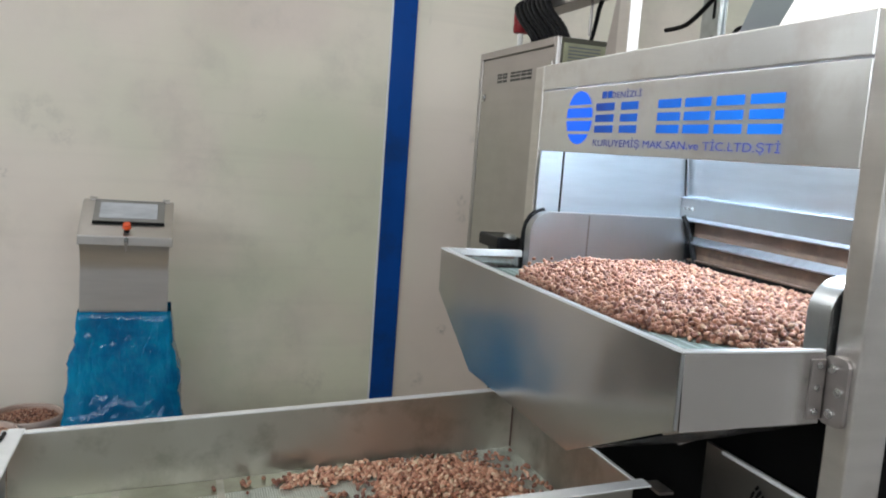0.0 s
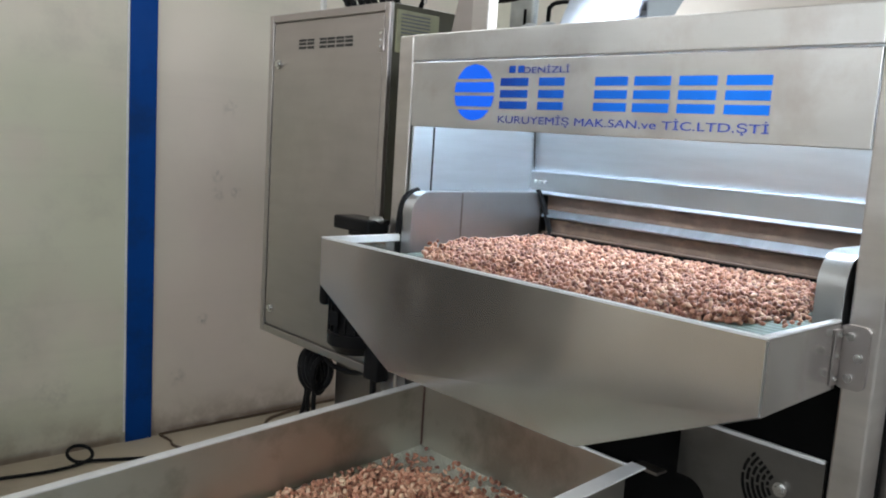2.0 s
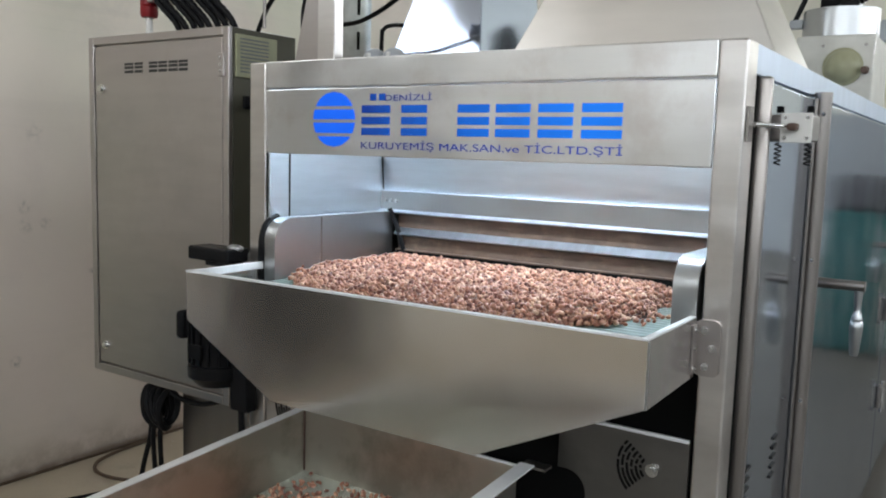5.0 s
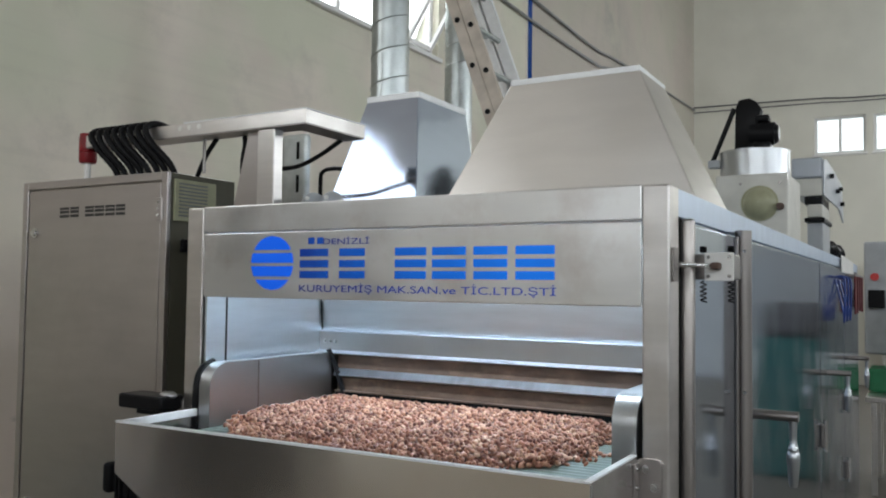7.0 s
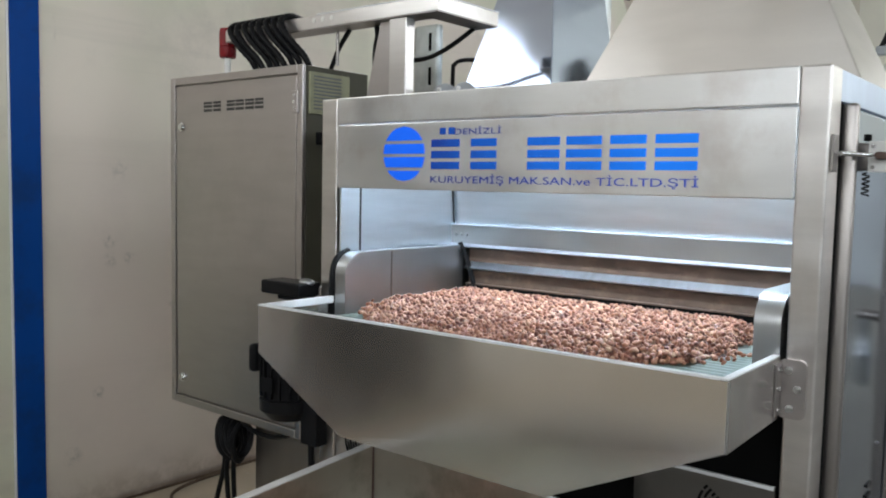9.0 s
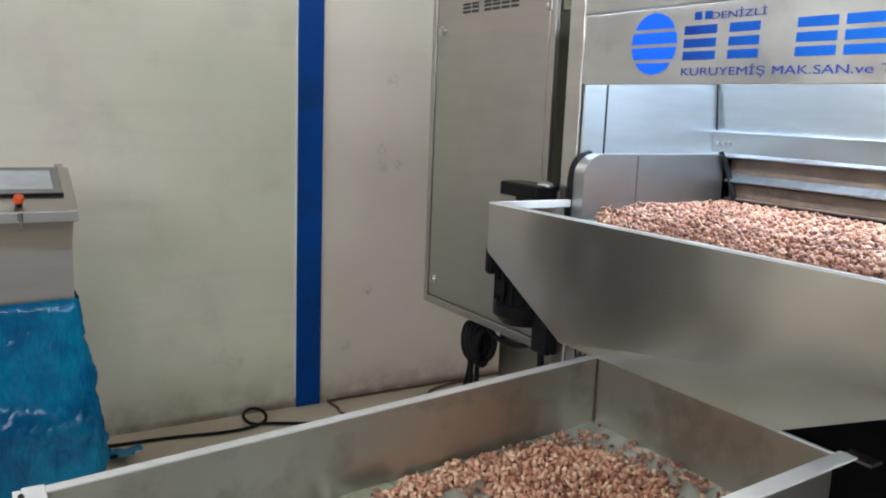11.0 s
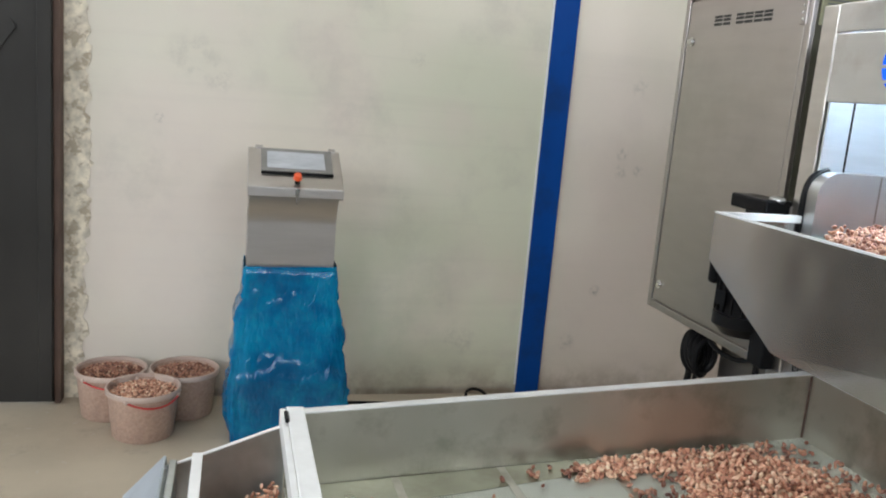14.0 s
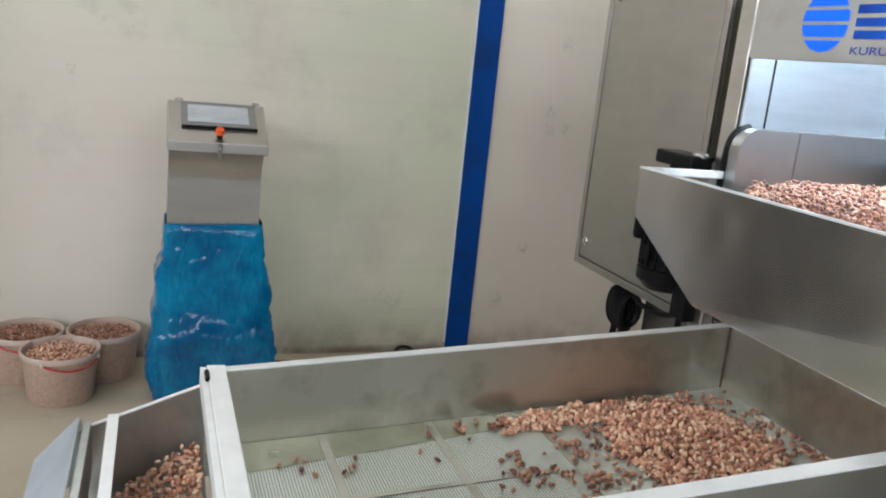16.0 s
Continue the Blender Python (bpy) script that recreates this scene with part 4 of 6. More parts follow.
def writing(name, text, y_left, y_right, z, height, x, material, parent, label=""):
    """Raised letters on a face that looks towards -x."""
    cu = bpy.data.curves.new(name, "FONT")
    cu.body, cu.size, cu.extrude = text, 1.0, 0.0
    tmp = new(name, cu)
    bpy.context.view_layer.update()
    me = bpy.data.meshes.new_from_object(tmp.evaluated_get(bpy.context.evaluated_depsgraph_get()))
    bpy.data.objects.remove(tmp)
    co = np.array([v.co[:] for v in me.vertices])
    caps = co[:, 1] >= 0
    kx, kz = (y_left - y_right) / np.ptp(co[:, 0]), height / 0.72
    off = base_of(parent)
    for v in me.vertices:
        u, w2 = v.co.x - co[:, 0].min(), v.co.y
        v.co = Vector((x, y_left - u * kx, z + w2 * kz)) - off
    me.materials.append(material)
    ob = new(name, me)
    ob.parent = parent
    if label:
        ob["label"] = label
    return ob


writing("lettering", "DENİZLİ", 2.571, 2.438, 1.699, 0.014, SX - 0.0012, LED_SMALL, sign, "small blue lettering")
writing("lettering", "KURUYEMİŞ MAK.SAN.ve TİC.LTD.ŞTİ", 2.641, 1.981, 1.587, 0.0165, SX - 0.0012, LED_SMALL, sign, "small blue lettering")

# ---- chute in front of the mouth ----
chute = thing("discharge_chute", (1.70, 2.39, 0.96), "satin stainless steel discharge chute below the oven mouth", "chute")
CX, ZR, ZE = 1.606, 1.283, 1.172
TL, TR = (CX, 2.952, ZR), (CX, 1.813, ZR + 0.006)
E1, Q1, C1 = (CX, 2.951, ZE - 0.003), (CX, 1.813, 1.238), (CX, 1.813, ZE + 0.003)
L1, D1 = (CX, 2.668, 1.022), (CX + 0.002, 2.136, 1.022)
part("front_plate", sheet(B(), [TL, E1, L1, Q1, TR], 0.003, (1, 0, 0)), CHUTE, chute)
part("lower_plate", sheet(B(), [L1, D1, C1, Q1], 0.003, (1, 0, 0)), CHUTE, chute)
for y, s2, low, zr in ((2.952, 1, L1, ZR), (1.813, -1, D1, ZR + 0.006)):
    bm = B()
    sheet(bm, [(CX + 0.004, y, zr), (1.861, y, zr), (1.861, y, ZE + 0.006), (CX + 0.009, y, ZE)], 0.003, (0, -s2, 0))
    part("side_plate", bm, CHUTE, chute)
    bm = B()
    a = [bm.verts.new(q) for q in ((CX + 0.010, y, ZE - 0.001), (1.861, y, ZE + 0.005), (1.861, low[1], low[2] + 0.004), (CX + 0.021, low[1], low[2] + 0.002))]
    bm.faces.new(a)
    bmesh.ops.solidify(bm, geom=bm.faces[:], thickness=0.003)
    part("funnel_plate", bm, CHUTE, chute)
    bm = B()
    if s2 > 0:
        box(bm, CX + 0.012, 1.905, y - 0.014, y - 0.004, ZR - 0.014, ZR + 0.005, 0.002)
    else:
        box(bm, CX, 1.861, y, y + 0.013, zr + 0.0003, zr + 0.004, 0.001)
    part("rim", bm, ALU, chute, "bright bare edge")
bm = B()
sheet(bm, [(CX - 0.001, 1.8265, ZR + 0.0063), (CX + 0.0115, 1.8265, ZR + 0.0063), (CX + 0.0115, 2.953, ZR + 0.0003), (CX - 0.001, 2.953, ZR + 0.0003)], 0.0037, (0, 0, 1))
part("rim", bm, ALU, chute, "bright bare edge")
bm = B()
sheet(bm, [(1.860, 1.83, 1.20), (1.860, 2.95, 1.20), (1.852, 2.66, 1.02), (1.852, 2.14, 1.02)], 0.003, (1, 0, 0))
part("back_plate", bm, CHUTE, chute)
# Added strip stands in for the highlight along the chute's corner
part("corner_highlight", box(B(), CX - 0.002, CX + 0.003, 1.8105, 1.8125, ZE + 0.004, ZR + 0.005), GUARD, chute, "thin strip for the highlight along the corner")
for z in (1.27, 1.235, 1.197):
    bolt("bolt", (1.848, 1.8095, z), (0, -1, 0), 0.0045, chute)
bm = B()
box(bm, 1.835, 1.861, 1.8095, 1.8127, 1.186, 1.279, 0.001)
part("bracket_leaf", bm, CABINET, chute)

# ---- sieve trough ----
SL = 0.066
TY0, TY1 = 2.12, 2.695
rim_z = lambda x: 0.921 + SL * (x - 1.124)  # noqa: E731
flo_z = lambda x: 0.772 + SL * (x - 1.124)  # noqa: E731
trough = thing("sieve_trough", (1.1, 2.4, 0.0), "long stainless steel vibrating trough with a perforated floor", "conveyor")
XA, XB = 0.590, 1.744
for y, s in ((TY1, 1), (TY0, -1)):
    bm = B()
    sheet(bm, [(XA, y, rim_z(XA)), (XB, y, rim_z(XB)), (XB, y, flo_z(XB) - 0.06), (XA, y, flo_z(XA) - 0.06)], 0.003, (0, s, 0))
    part("side_plate", bm, TROUGH, trough)
    bm = B()
    a0, a1 = (y, y + (0.022 if s > 0 else 0.032) * s)
    sheet(bm, [(XA, a0, rim_z(XA)), (XB + 0.02, a0, rim_z(XB + 0.02)), (XB + 0.02, a1, rim_z(XB + 0.02)), (XA, a1, rim_z(XA))], 0.003, (0, 0, 1))
    part("rim", bm, RIM if s > 0 else ALU, trough, "bright folded rim")
bm = B()
sheet(bm, [(XB, TY0 + 0.001, rim_z(XB)), (XB, TY1 - 0.001, rim_z(XB)), (XB, TY1 - 0.001, flo_z(XB) - 0.06), (XB, TY0 + 0.001, flo_z(XB) - 0.06)], 0.003, (1, 0, 0))
part("end_plate", bm, TROUGH, trough)
bm = B()
box(bm, XB - 0.001, XB + 0.005, TY0, TY1, rim_z(XB) + 0.0005, rim_z(XB) + 0.004)
part("rim", bm, ALU, trough)
bm = B()
sheet(bm, [(XA, TY0 + 0.001, flo_z(XA)), (XB - 0.001, TY0 + 0.001, flo_z(XB)), (XB - 0.001, TY1 - 0.001, flo_z(XB)), (XA, TY1 - 0.001, flo_z(XA))], 0.002, (0, 0, -1))
part("sieve_floor", bm, SIEVE, trough, "pale perforated sheet floor")
for x in (0.80, 1.02, 1.24, 1.46):
    bm = B()
    sheet(bm, [(x, TY0 + 0.003, flo_z(x) + 0.0005), (x + 0.016, TY0 + 0.003, flo_z(x + 0.016) + 0.0005), (x + 0.016, TY1 - 0.003, flo_z(x + 0.016) + 0.0005), (x, TY1 - 0.003, flo_z(x) + 0.0005)], 0.0012, (0, 0, 1))
    part("seam_strip", bm, TROUGH, trough)
bm = B()
sheet(bm, [(XA, 2.44, flo_z(XA) + 0.0008), (1.2, 2.44, flo_z(1.2) + 0.0008), (1.2, 2.452, flo_z(1.2) + 0.0008), (XA, 2.452, flo_z(XA) + 0.0008)], 0.0012, (0, 0, 1))
part("seam_strip", bm, TROUGH, trough)
# corner flange at the oven end
bm = B()
sheet(bm, [(XB + 0.0235, 2.066, rim_z(XB) - 0.001), (1.798, 2.066, rim_z(XB) - 0.001), (1.798, 2.121, rim_z(XB) - 0.001), (XB + 0.0235, 2.121, rim_z(XB) - 0.001)], 0.005, (0, 0, -1))
part("corner_flange", bm, TUBE, trough)
part("corner_seam", box(B(), XB - 0.0035, XB - 0.0005, TY1 - 0.0035, TY1 - 0.0005, flo_z(XB) + 0.002, rim_z(XB) - 0.002), RUST, trough)
# Wedge on the sieve: the trough wall's shadow put into a darker sheet
bm = B()
e = 0.0006
sheet(bm, [(XA + 0.002, 2.574, flo_z(XA) + e), (1.60, 2.664, flo_z(1.60) + e), (1.60, TY1 - 0.002, flo_z(1.60) + e), (XA + 0.002, TY1 - 0.002, flo_z(XA) + e)], 0.0004, (0, 0, 1))
part("shadow_wedge", bm, SHADOWSTRIP, trough, "darker strip for the trough wall's shadow")
# clamping strap across the discharge end, with its slot and pin
strap = part("strap", box(B(), 0.5885, 0.622, TY0 - 0.02, TY1 + 0.02, rim_z(0.59) + 0.004, rim_z(0.59) + 0.010, 0.002), ALU, trough, "white bright strap across the trough")
bm = B()
box(bm, 0.5765, 0.588, TY0 - 0.02, TY1 + 0.02, rim_z(0.59) - 0.032, rim_z(0.59) + 0.006, 0.001)
part("strap_lip", bm, ALU, strap)
bm = B()
cyl(bm, (0.5865, TY1 - 0.012, rim_z(0.59) + 0.0105), (0.5865, TY1 - 0.052, rim_z(0.59) + 0.0105), 0.0045, seg=10)
part("pin", bm, BLACK, strap, "", True)
# lower discharge spout
sz = lambda x: 0.864 + (x - 0.584) * 0.37  # noqa: E731
XC = 0.355
for y, s in ((TY1 - 0.004, 1), (TY0 + 0.004, -1)):
    bm = B()
    sheet(bm, [(XC, y, sz(XC)), (0.588, y, sz(0.588)), (0.588, y, 0.66), (XC, y, 0.60)], 0.003, (0, s, 0))
    part("spout_side", bm, GALV, trough)
    bm = B()
    sheet(bm, [(XC, y, sz(XC)), (0.588, y, sz(0.588)), (0.588, y + 0.008 * s, sz(0.588)), (XC, y + 0.008 * s, sz(XC))], 0.003, (0, 0, 1))
    part("spout_rim", bm, ALU, trough)
bm = B()
sheet(bm, [(XC, TY0 + 0.005, 0.62), (0.588, TY0 + 0.005, 0.70), (0.588, TY1 - 0.005, 0.70), (XC, TY1 - 0.005, 0.62)], 0.003, (0, 0, -1))
part("spout_floor", bm, TROUGH, trough)
bm = B()
box(bm, 0.4185, 0.4375, TY0, TY1, sz(0.437) + 0.001, sz(0.437) + 0.005, 0.001)
part("spout_strap", bm, ALU, trough, "narrow bright strap")
bm = B()
sheet(bm, [(0.372, TY0 - 0.003, 0.806), (0.372, TY1 + 0.004, 0.806), (0.300, TY1 + 0.004, 0.728), (0.300, TY0 - 0.003, 0.728)], 0.004, (-0.7, 0, 0.7))
part("spout_flap", bm, FLAP, trough, "tilted polished end flap")
bm = B()
sheet(bm, [(0.372, TY1 + 0.0045, 0.806), (0.300, TY1 + 0.0045, 0.728), (0.340, TY1 + 0.0045, 0.66), (0.385, TY1 + 0.0045, 0.70)], 0.004, (0, 1, 0))
part("flap_cheek", bm, TROUGH, trough)
bolt("bolt", (0.315, TY1 + 0.0085, 0.725), (0, 1, 0), 0.007, trough)
bm = B()
box(bm, 0.378, 0.392, TY0 + 0.006, TY1 - 0.006, 0.70, 0.805, 0.002)
part("spout_end", bm, GALV, trough)
# frame of the trough
for x in (0.75, 1.62):
    for y in (TY0 + 0.03, TY1 - 0.03):
        bm = B()
        box(bm, x - 0.02, x + 0.02, y - 0.02, y + 0.02, 0.0, flo_z(x) - 0.061, 0.003)
        part("leg", bm, STEEL, trough)
for y in (TY0 + 0.03, TY1 - 0.03):
    bm = B()
    box(bm, 0.7705, 1.5995, y - 0.015, y + 0.015, 0.28, 0.32, 0.003)
    part("stretcher", bm, STEEL, trough)

# ---- control cabinet on the wall side ----
CF = 2.077
cab = thing("control_cabinet", (CF, 3.7, 0.0), "tall grey steel control cabinet with a dark sign", "cabinet")
bm = B()
box(bm, CF + 0.012, 2.36, 3.3385, 4.055, 0.762, 1.945, 0.004)
part("body", bm, CABINET, cab)
# Separate dark sheet carries the shaded look of the cabinet's side
part("side_panel", box(B(), CF + 0.014, 2.358, 3.335, 3.338, 0.764, 1.943, 0.001), SIDESHADE, cab, "side panel darkened for the shade beside the oven")
for a, b, c0, c1 in ((3.335, 3.362, 0.762, 1.945), (4.028, 4.055, 0.762, 1.945)):
    bm = B()
    box(bm, CF - 0.003, CF + 0.0115, a, b, c0, c1, 0.003)
    part("front_edge", bm, CABINET, cab)
for c0, c1 in ((0.762, 0.79), (1.918, 1.945)):
    bm = B()
    box(bm, CF - 0.003, CF + 0.0115, 3.3625, 4.0275, c0, c1, 0.003)
    part("front_edge", bm, CABINET, cab)
cdoor = part("door", box(B(), CF, CF + 0.011, 3.367, 4.023, 0.795, 1.913, 0.003), CABINET, cab)
for z in (1.769, 0.861):
    bm = B()
    cyl(bm, (CF, 3.981, z), (CF - 0.006, 3.981, z), 0.016, seg=18)
    cyl(bm, (CF - 0.006, 3.981, z), (CF - 0.014, 3.981, z), 0.010, seg=14)
    part("lock", bm, PLAIN, cdoor, "round chrome lock", True)
for z in (1.83, 0.90):
    bm = B()
    box(bm, CF - 0.010, CF - 0.0035, 3.352, 3.380, z - 0.035, z + 0.035, 0.002)
    hg = part("hinge", bm, CABINET, cab)
    for k in (-0.02, 0, 0.02):
        bolt("bolt", (CF - 0.0105, 3.366, z + k), (-1, 0, 0), 0.004, hg)
# sign on its door: six plain blocks
for ya, yb in ((3.853, 3.806), (3.798, 3.756), (3.722, 3.680), (3.674, 3.630), (3.622, 3.578), (3.571, 3.528)):
    bm = B()
    for za, zb in ((1.846, 1.852), (1.834, 1.841), (1.820, 1.827)):
        box(bm, CF - 0.0012, CF - 0.0002, yb, ya, za - 0.002, zb)
    part("sign_block", bm, INK, cdoor, "plain dark sign bars")
# louvred grille on its flank
grille = part("side_grille", box(B(), CF + 0.02, CF + 0.19, 3.326, 3.3345, 1.795, 1.925, 0.002), GRILLE, cab, "olive plastic filter grille")
for k in range(10):
    bm = B()
    box(bm, CF + 0.035, CF + 0.15, 3.3235, 3.3258, 1.81 + 0.011 * k, 1.8145 + 0.011 * k)
    part("slat", bm, BEZEL, grille)
part("socket", box(B(), CF + 0.05, CF + 0.085, 3.322, 3.3345, 1.70, 1.74, 0.004), BLACK, cab)
# stand of the cabinet
bm = B()
box(bm, 2.255, 2.345, 3.36, 3.79, 0.0, 0.761, 0.003)
part("plinth", bm, TUBE, cab, "dull steel plinth sheet")
bm = B()
box(bm, 2.20, 2.2545, 3.30, 3.37, 0.0, 0.7, 0.003)
part("cable_duct", bm, TUBE, cab)

beacon = thing("beacon_lamp", (2.13, 3.79, 1.945), "red signal beacon on a white stem on the cabinet", "beacon")
part("stem", cyl(B(), (2.13, 3.79, 1.945), (2.13, 3.79, 2.005), 0.011, seg=12), WHITEP, beacon, "white stem", True)
bm = B()
lathe(bm, (2.13, 3.79, 2.005), [(0.001, 0), (0.026, 0.001), (0.029, 0.01), (0.029, 0.035), (0.026, 0.037), (0.029, 0.04), (0.029, 0.085), (0.026, 0.10), (0.001, 0.102)], 24)
part("lens", bm, BEACON, beacon, "", True)

# cable tray with its hoses
TX0, TX1, TZ = 2.10, 2.35, 2.05
tray = thing("cable_tray", (2.22, 3.3, 1.80), "steel cable tray on a post above the oven", "cable tray")
# Darker steel on the tray floors stands in for their shaded underside
bm = B()
part("tray_floor", box(bm, TX0, TX0 + 0.075, 2.90, 3.76, TZ, TZ + 0.004), TUBE, tray)
part("tray_side", box(B(), TX0, TX0 + 0.003, 2.82, 3.76, TZ + 0.0045, TZ + 0.042), STEEL, tray)
part("tray_side", box(B(), TX0 + 0.072, TX0 + 0.075, 2.90, 3.76, TZ + 0.0045, TZ + 0.042), STEEL, tray)
part("branch_floor", box(B(), TX0, TX1 + 0.03, 2.82, 2.8995, TZ, TZ + 0.004), TUBE, tray)
part("branch_side", box(B(), TX0 + 0.0035, TX1 + 0.03, 2.82, 2.823, TZ + 0.0045, TZ + 0.042), STEEL, tray)
part("branch_side", box(B(), TX0 + 0.0755, TX1 + 0.03, 2.897, 2.8995, TZ + 0.0045, TZ + 0.042), STEEL, tray)
part("lid", box(B(), TX0 - 0.002, TX0 + 0.077, 2.90, 3.30, TZ + 0.0425, TZ + 0.046, 0.001), ALU, tray)
part("lid", box(B(), TX0 - 0.002, TX1 + 0.032, 2.818, 2.8995, TZ + 0.0425, TZ + 0.046, 0.001), ALU, tray)
for k in range(3):
    bm = B()
    cyl(bm, (TX0 - 0.002, 3.235 + 0.04 * k, TZ + 0.028), (TX0 + 0.002, 3.235 + 0.04 * k, TZ + 0.028), 0.008, seg=14)
    part("slot", bm, WHITEP, tray)
bm = B()
box(bm, 2.105, 2.142, 2.938, 3.003, OT - 0.003, TZ - 0.001, 0.003)
part("post", bm, STEEL, tray)
bm = B()
sheet(bm, [(2.125, 3.0035, TZ - 0.002), (2.125, 3.055, TZ - 0.002), (2.125, 3.118, OT + 0.004), (2.125, 3.0035, OT + 0.004)], 0.004, (1, 0, 0))
part("gusset", bm, CABINET, tray)
part("foot_plate", box(B(), 2.095, 2.19, 2.92, 3.13, OT - 0.0035, OT + 0.0035, 0.001), STEEL, tray)
part("hanger_rod", cyl(B(), (2.15, 3.262, 1.944), (2.15, 3.262, TZ - 0.0005), 0.005, seg=10), TUBE, tray, "", True)
bm = B()
box(bm, 2.62, 2.65, 3.246, 3.365, 0.0, 2.148, 0.014, 3)
slp = part("slotted_plate", bm, GALV, tray)
for z in (1.966, 2.086):
    part("slot", box(B(), 2.6175, 2.6197, 3.280, 3.291, z - 0.031, z + 0.031), DARK, slp)
for k in range(8):
    y = 3.70 - 0.037 * k
    o = 0.004 * math.sin(k * 2.1)
    bm = B()
    hose(bm, [(2.19, y + 0.01, TZ + 0.05), (2.12, y + 0.005, TZ + 0.058), (2.075, y, TZ + 0.035), (2.075, y - 0.03 + o, TZ - 0.01), (2.105, y - 0.075 + o, TZ - 0.07), (2.12, y - 0.085, 1.942)], 0.0105, 10, 8, 0.001)
    solo("corrugated_hose", bm, RUBBER, (2.12, y - 0.085, 1.945), "black corrugated hose arching from tray to cabinet", "hose", "hoses between tray and cabinet", smooth=True)
for pts, at in (
    ([(2.165, 3.225, TZ), (2.17, 3.25, TZ - 0.02), (2.19, 3.30, 2.00), (2.20, 3.345, 1.942)], (2.20, 3.345, 1.945)),
    ([(2.165, 3.11, TZ), (2.17, 3.112, 2.02), (2.18, 3.13, 1.98), (2.19, 3.14, 1.90), (2.19, 3.145, 1.60), (2.20, 3.15, 0.01)], (2.20, 3.15, 0.0)),
    ([(2.40, 3.22, 1.985), (2.39, 3.10, 1.985), (2.37, 2.99, 2.01), (2.355, 2.89, TZ + 0.001)], (2.40, 3.22, 1.985)),
    ([(2.66, 3.10, 2.012), (2.65, 3.15, 2.016), (2.64, 3.187, 2.004), (2.64, 3.197, 1.951), (2.64, 3.197, 1.60), (2.64, 3.197, 0.01)], (2.64, 3.197, 0.0)),
):
    bm = B()
    hose(bm, pts, 0.0075, 8, 8)
    solo("cable", bm, RUBBER, at, "black rubber cable beside the tray post", "cable", "cables by the tray", smooth=True)
for y in (2.886, 2.816):
    gland = thing("cable_gland", (2.22, y, OT - 0.003), "grey domed cable gland on the oven roof", "cable gland", "glands on the oven roof")
    bm = B()
    cyl(bm, (2.22, y, OT - 0.004), (2.22, y, OT + 0.036), 0.037, 0.036, 20)
    ball(bm, (2.22, y, OT + 0.036), 0.036, seg=18)
    part("dome", bm, GREY, gland, "", True)
    # White ball painted in for the light glinting on the dome
    part("cap", ball(B(), (2.186, y - 0.004, OT + 0.050), 0.007, seg=10), WHITEP, gland, "small white spot for the glint on the dome", True)

# ---- hoods and ducts on the roof ----
def frustum_hood(name, x0, x1, y0, y1, z0, tx0, tx1, ty0, ty1, z1, band, label, metal):
    h = thing(name, ((x0 + x1) / 2, (y0 + y1) / 2, z0), label, "hood")
    lo = [(x0, y0, z0), (x1, y0, z0), (x1, y1, z0), (x0, y1, z0)]
    hi = [(tx0, ty0, z1), (tx1, ty0, z1), (tx1, ty1, z1), (tx0, ty1, z1)]
    bm = B()
    a, b = [bm.verts.new(q) for q in lo], [bm.verts.new(q) for q in hi]
    for i in range(4):
        j = (i + 1) % 4
        bm.faces.new((a[i], a[j], b[j], b[i]))
    bm.faces.new(b)
    es = [e for e in bm.edges]
    bmesh.ops.bevel(bm, geom=es, offset=0.003, segments=1, affect="EDGES")
    part("hood_body", bm, metal, h)
    part("collar", box(B(), tx0 - 0.004, tx1 + 0.004, ty0 - 0.004, ty1 + 0.004, z1 - band, z1 + 0.003, 0.002), ALU, h, "bright collar")
    return h


frustum_hood("extraction_hood", 2.13, 2.47, 1.765, 2.405, OT - 0.004, 2.20, 2.42, 1.914, 2.237, 2.122, 0.012, "wide tapered brushed steel hood on the oven roof", HOODSTEEL)
frustum_hood("small_hood", 2.505, 2.96, 2.71, 3.09, OT - 0.004, 2.60, 2.92, 2.765, 2.965, 2.238, 0.018, "narrow tapered steel hood tinted for reflected sky, under a round duct", DUCTSTEEL)


def duct(at, r, z0, z1, label):
    d = thing("spiral_duct", (at[0], at[1], z0), label, "duct")
    bm = B()
    cyl(bm, (*at, z0), (*at, z1), r, seg=32)
    part("pipe", bm, GALV, d, "", True)
    bm = B()
    n = int((z1 - z0) / 0.11)
    pts = [(at[0] + (r + 0.001) * math.cos(a), at[1] + (r + 0.001) * math.sin(a), z0 + 0.03 + a / (2 * math.pi) * 0.11) for a in np.linspace(0, 2 * math.pi * (n - 1), 20 * (n - 1))]
    hose(bm, pts, 0.0025, 4, 1)
    part("seam", bm, GALV, d)
    for zc in (z0 + 0.02, z0 + 0.75, z0 + 1.5):
        part("clamp", cyl(B(), (*at, zc), (*at, zc + 0.02), r + 0.005, seg=32), GALV, d, "", True)
    return d


duct((2.78, 3.0), 0.068, 2.2415, TOP, "round galvanised spiral duct rising from the hood")
duct((4.32, 3.575), 0.077, 0.0, TOP, "round galvanised spiral duct behind the oven")

# ladder that leans behind the hoods
ladder = thing("ladder", (3.95, 2.9, OT), "aluminium extension ladder with worn beige rails standing on the oven roof", "ladder")
LWOOD = mat("worn_ladder_rail", (0.62, 0.55, 0.48), 0.5, 0.3, 0.15, 12)
LEAN, STEP = 0.368, 0.2395
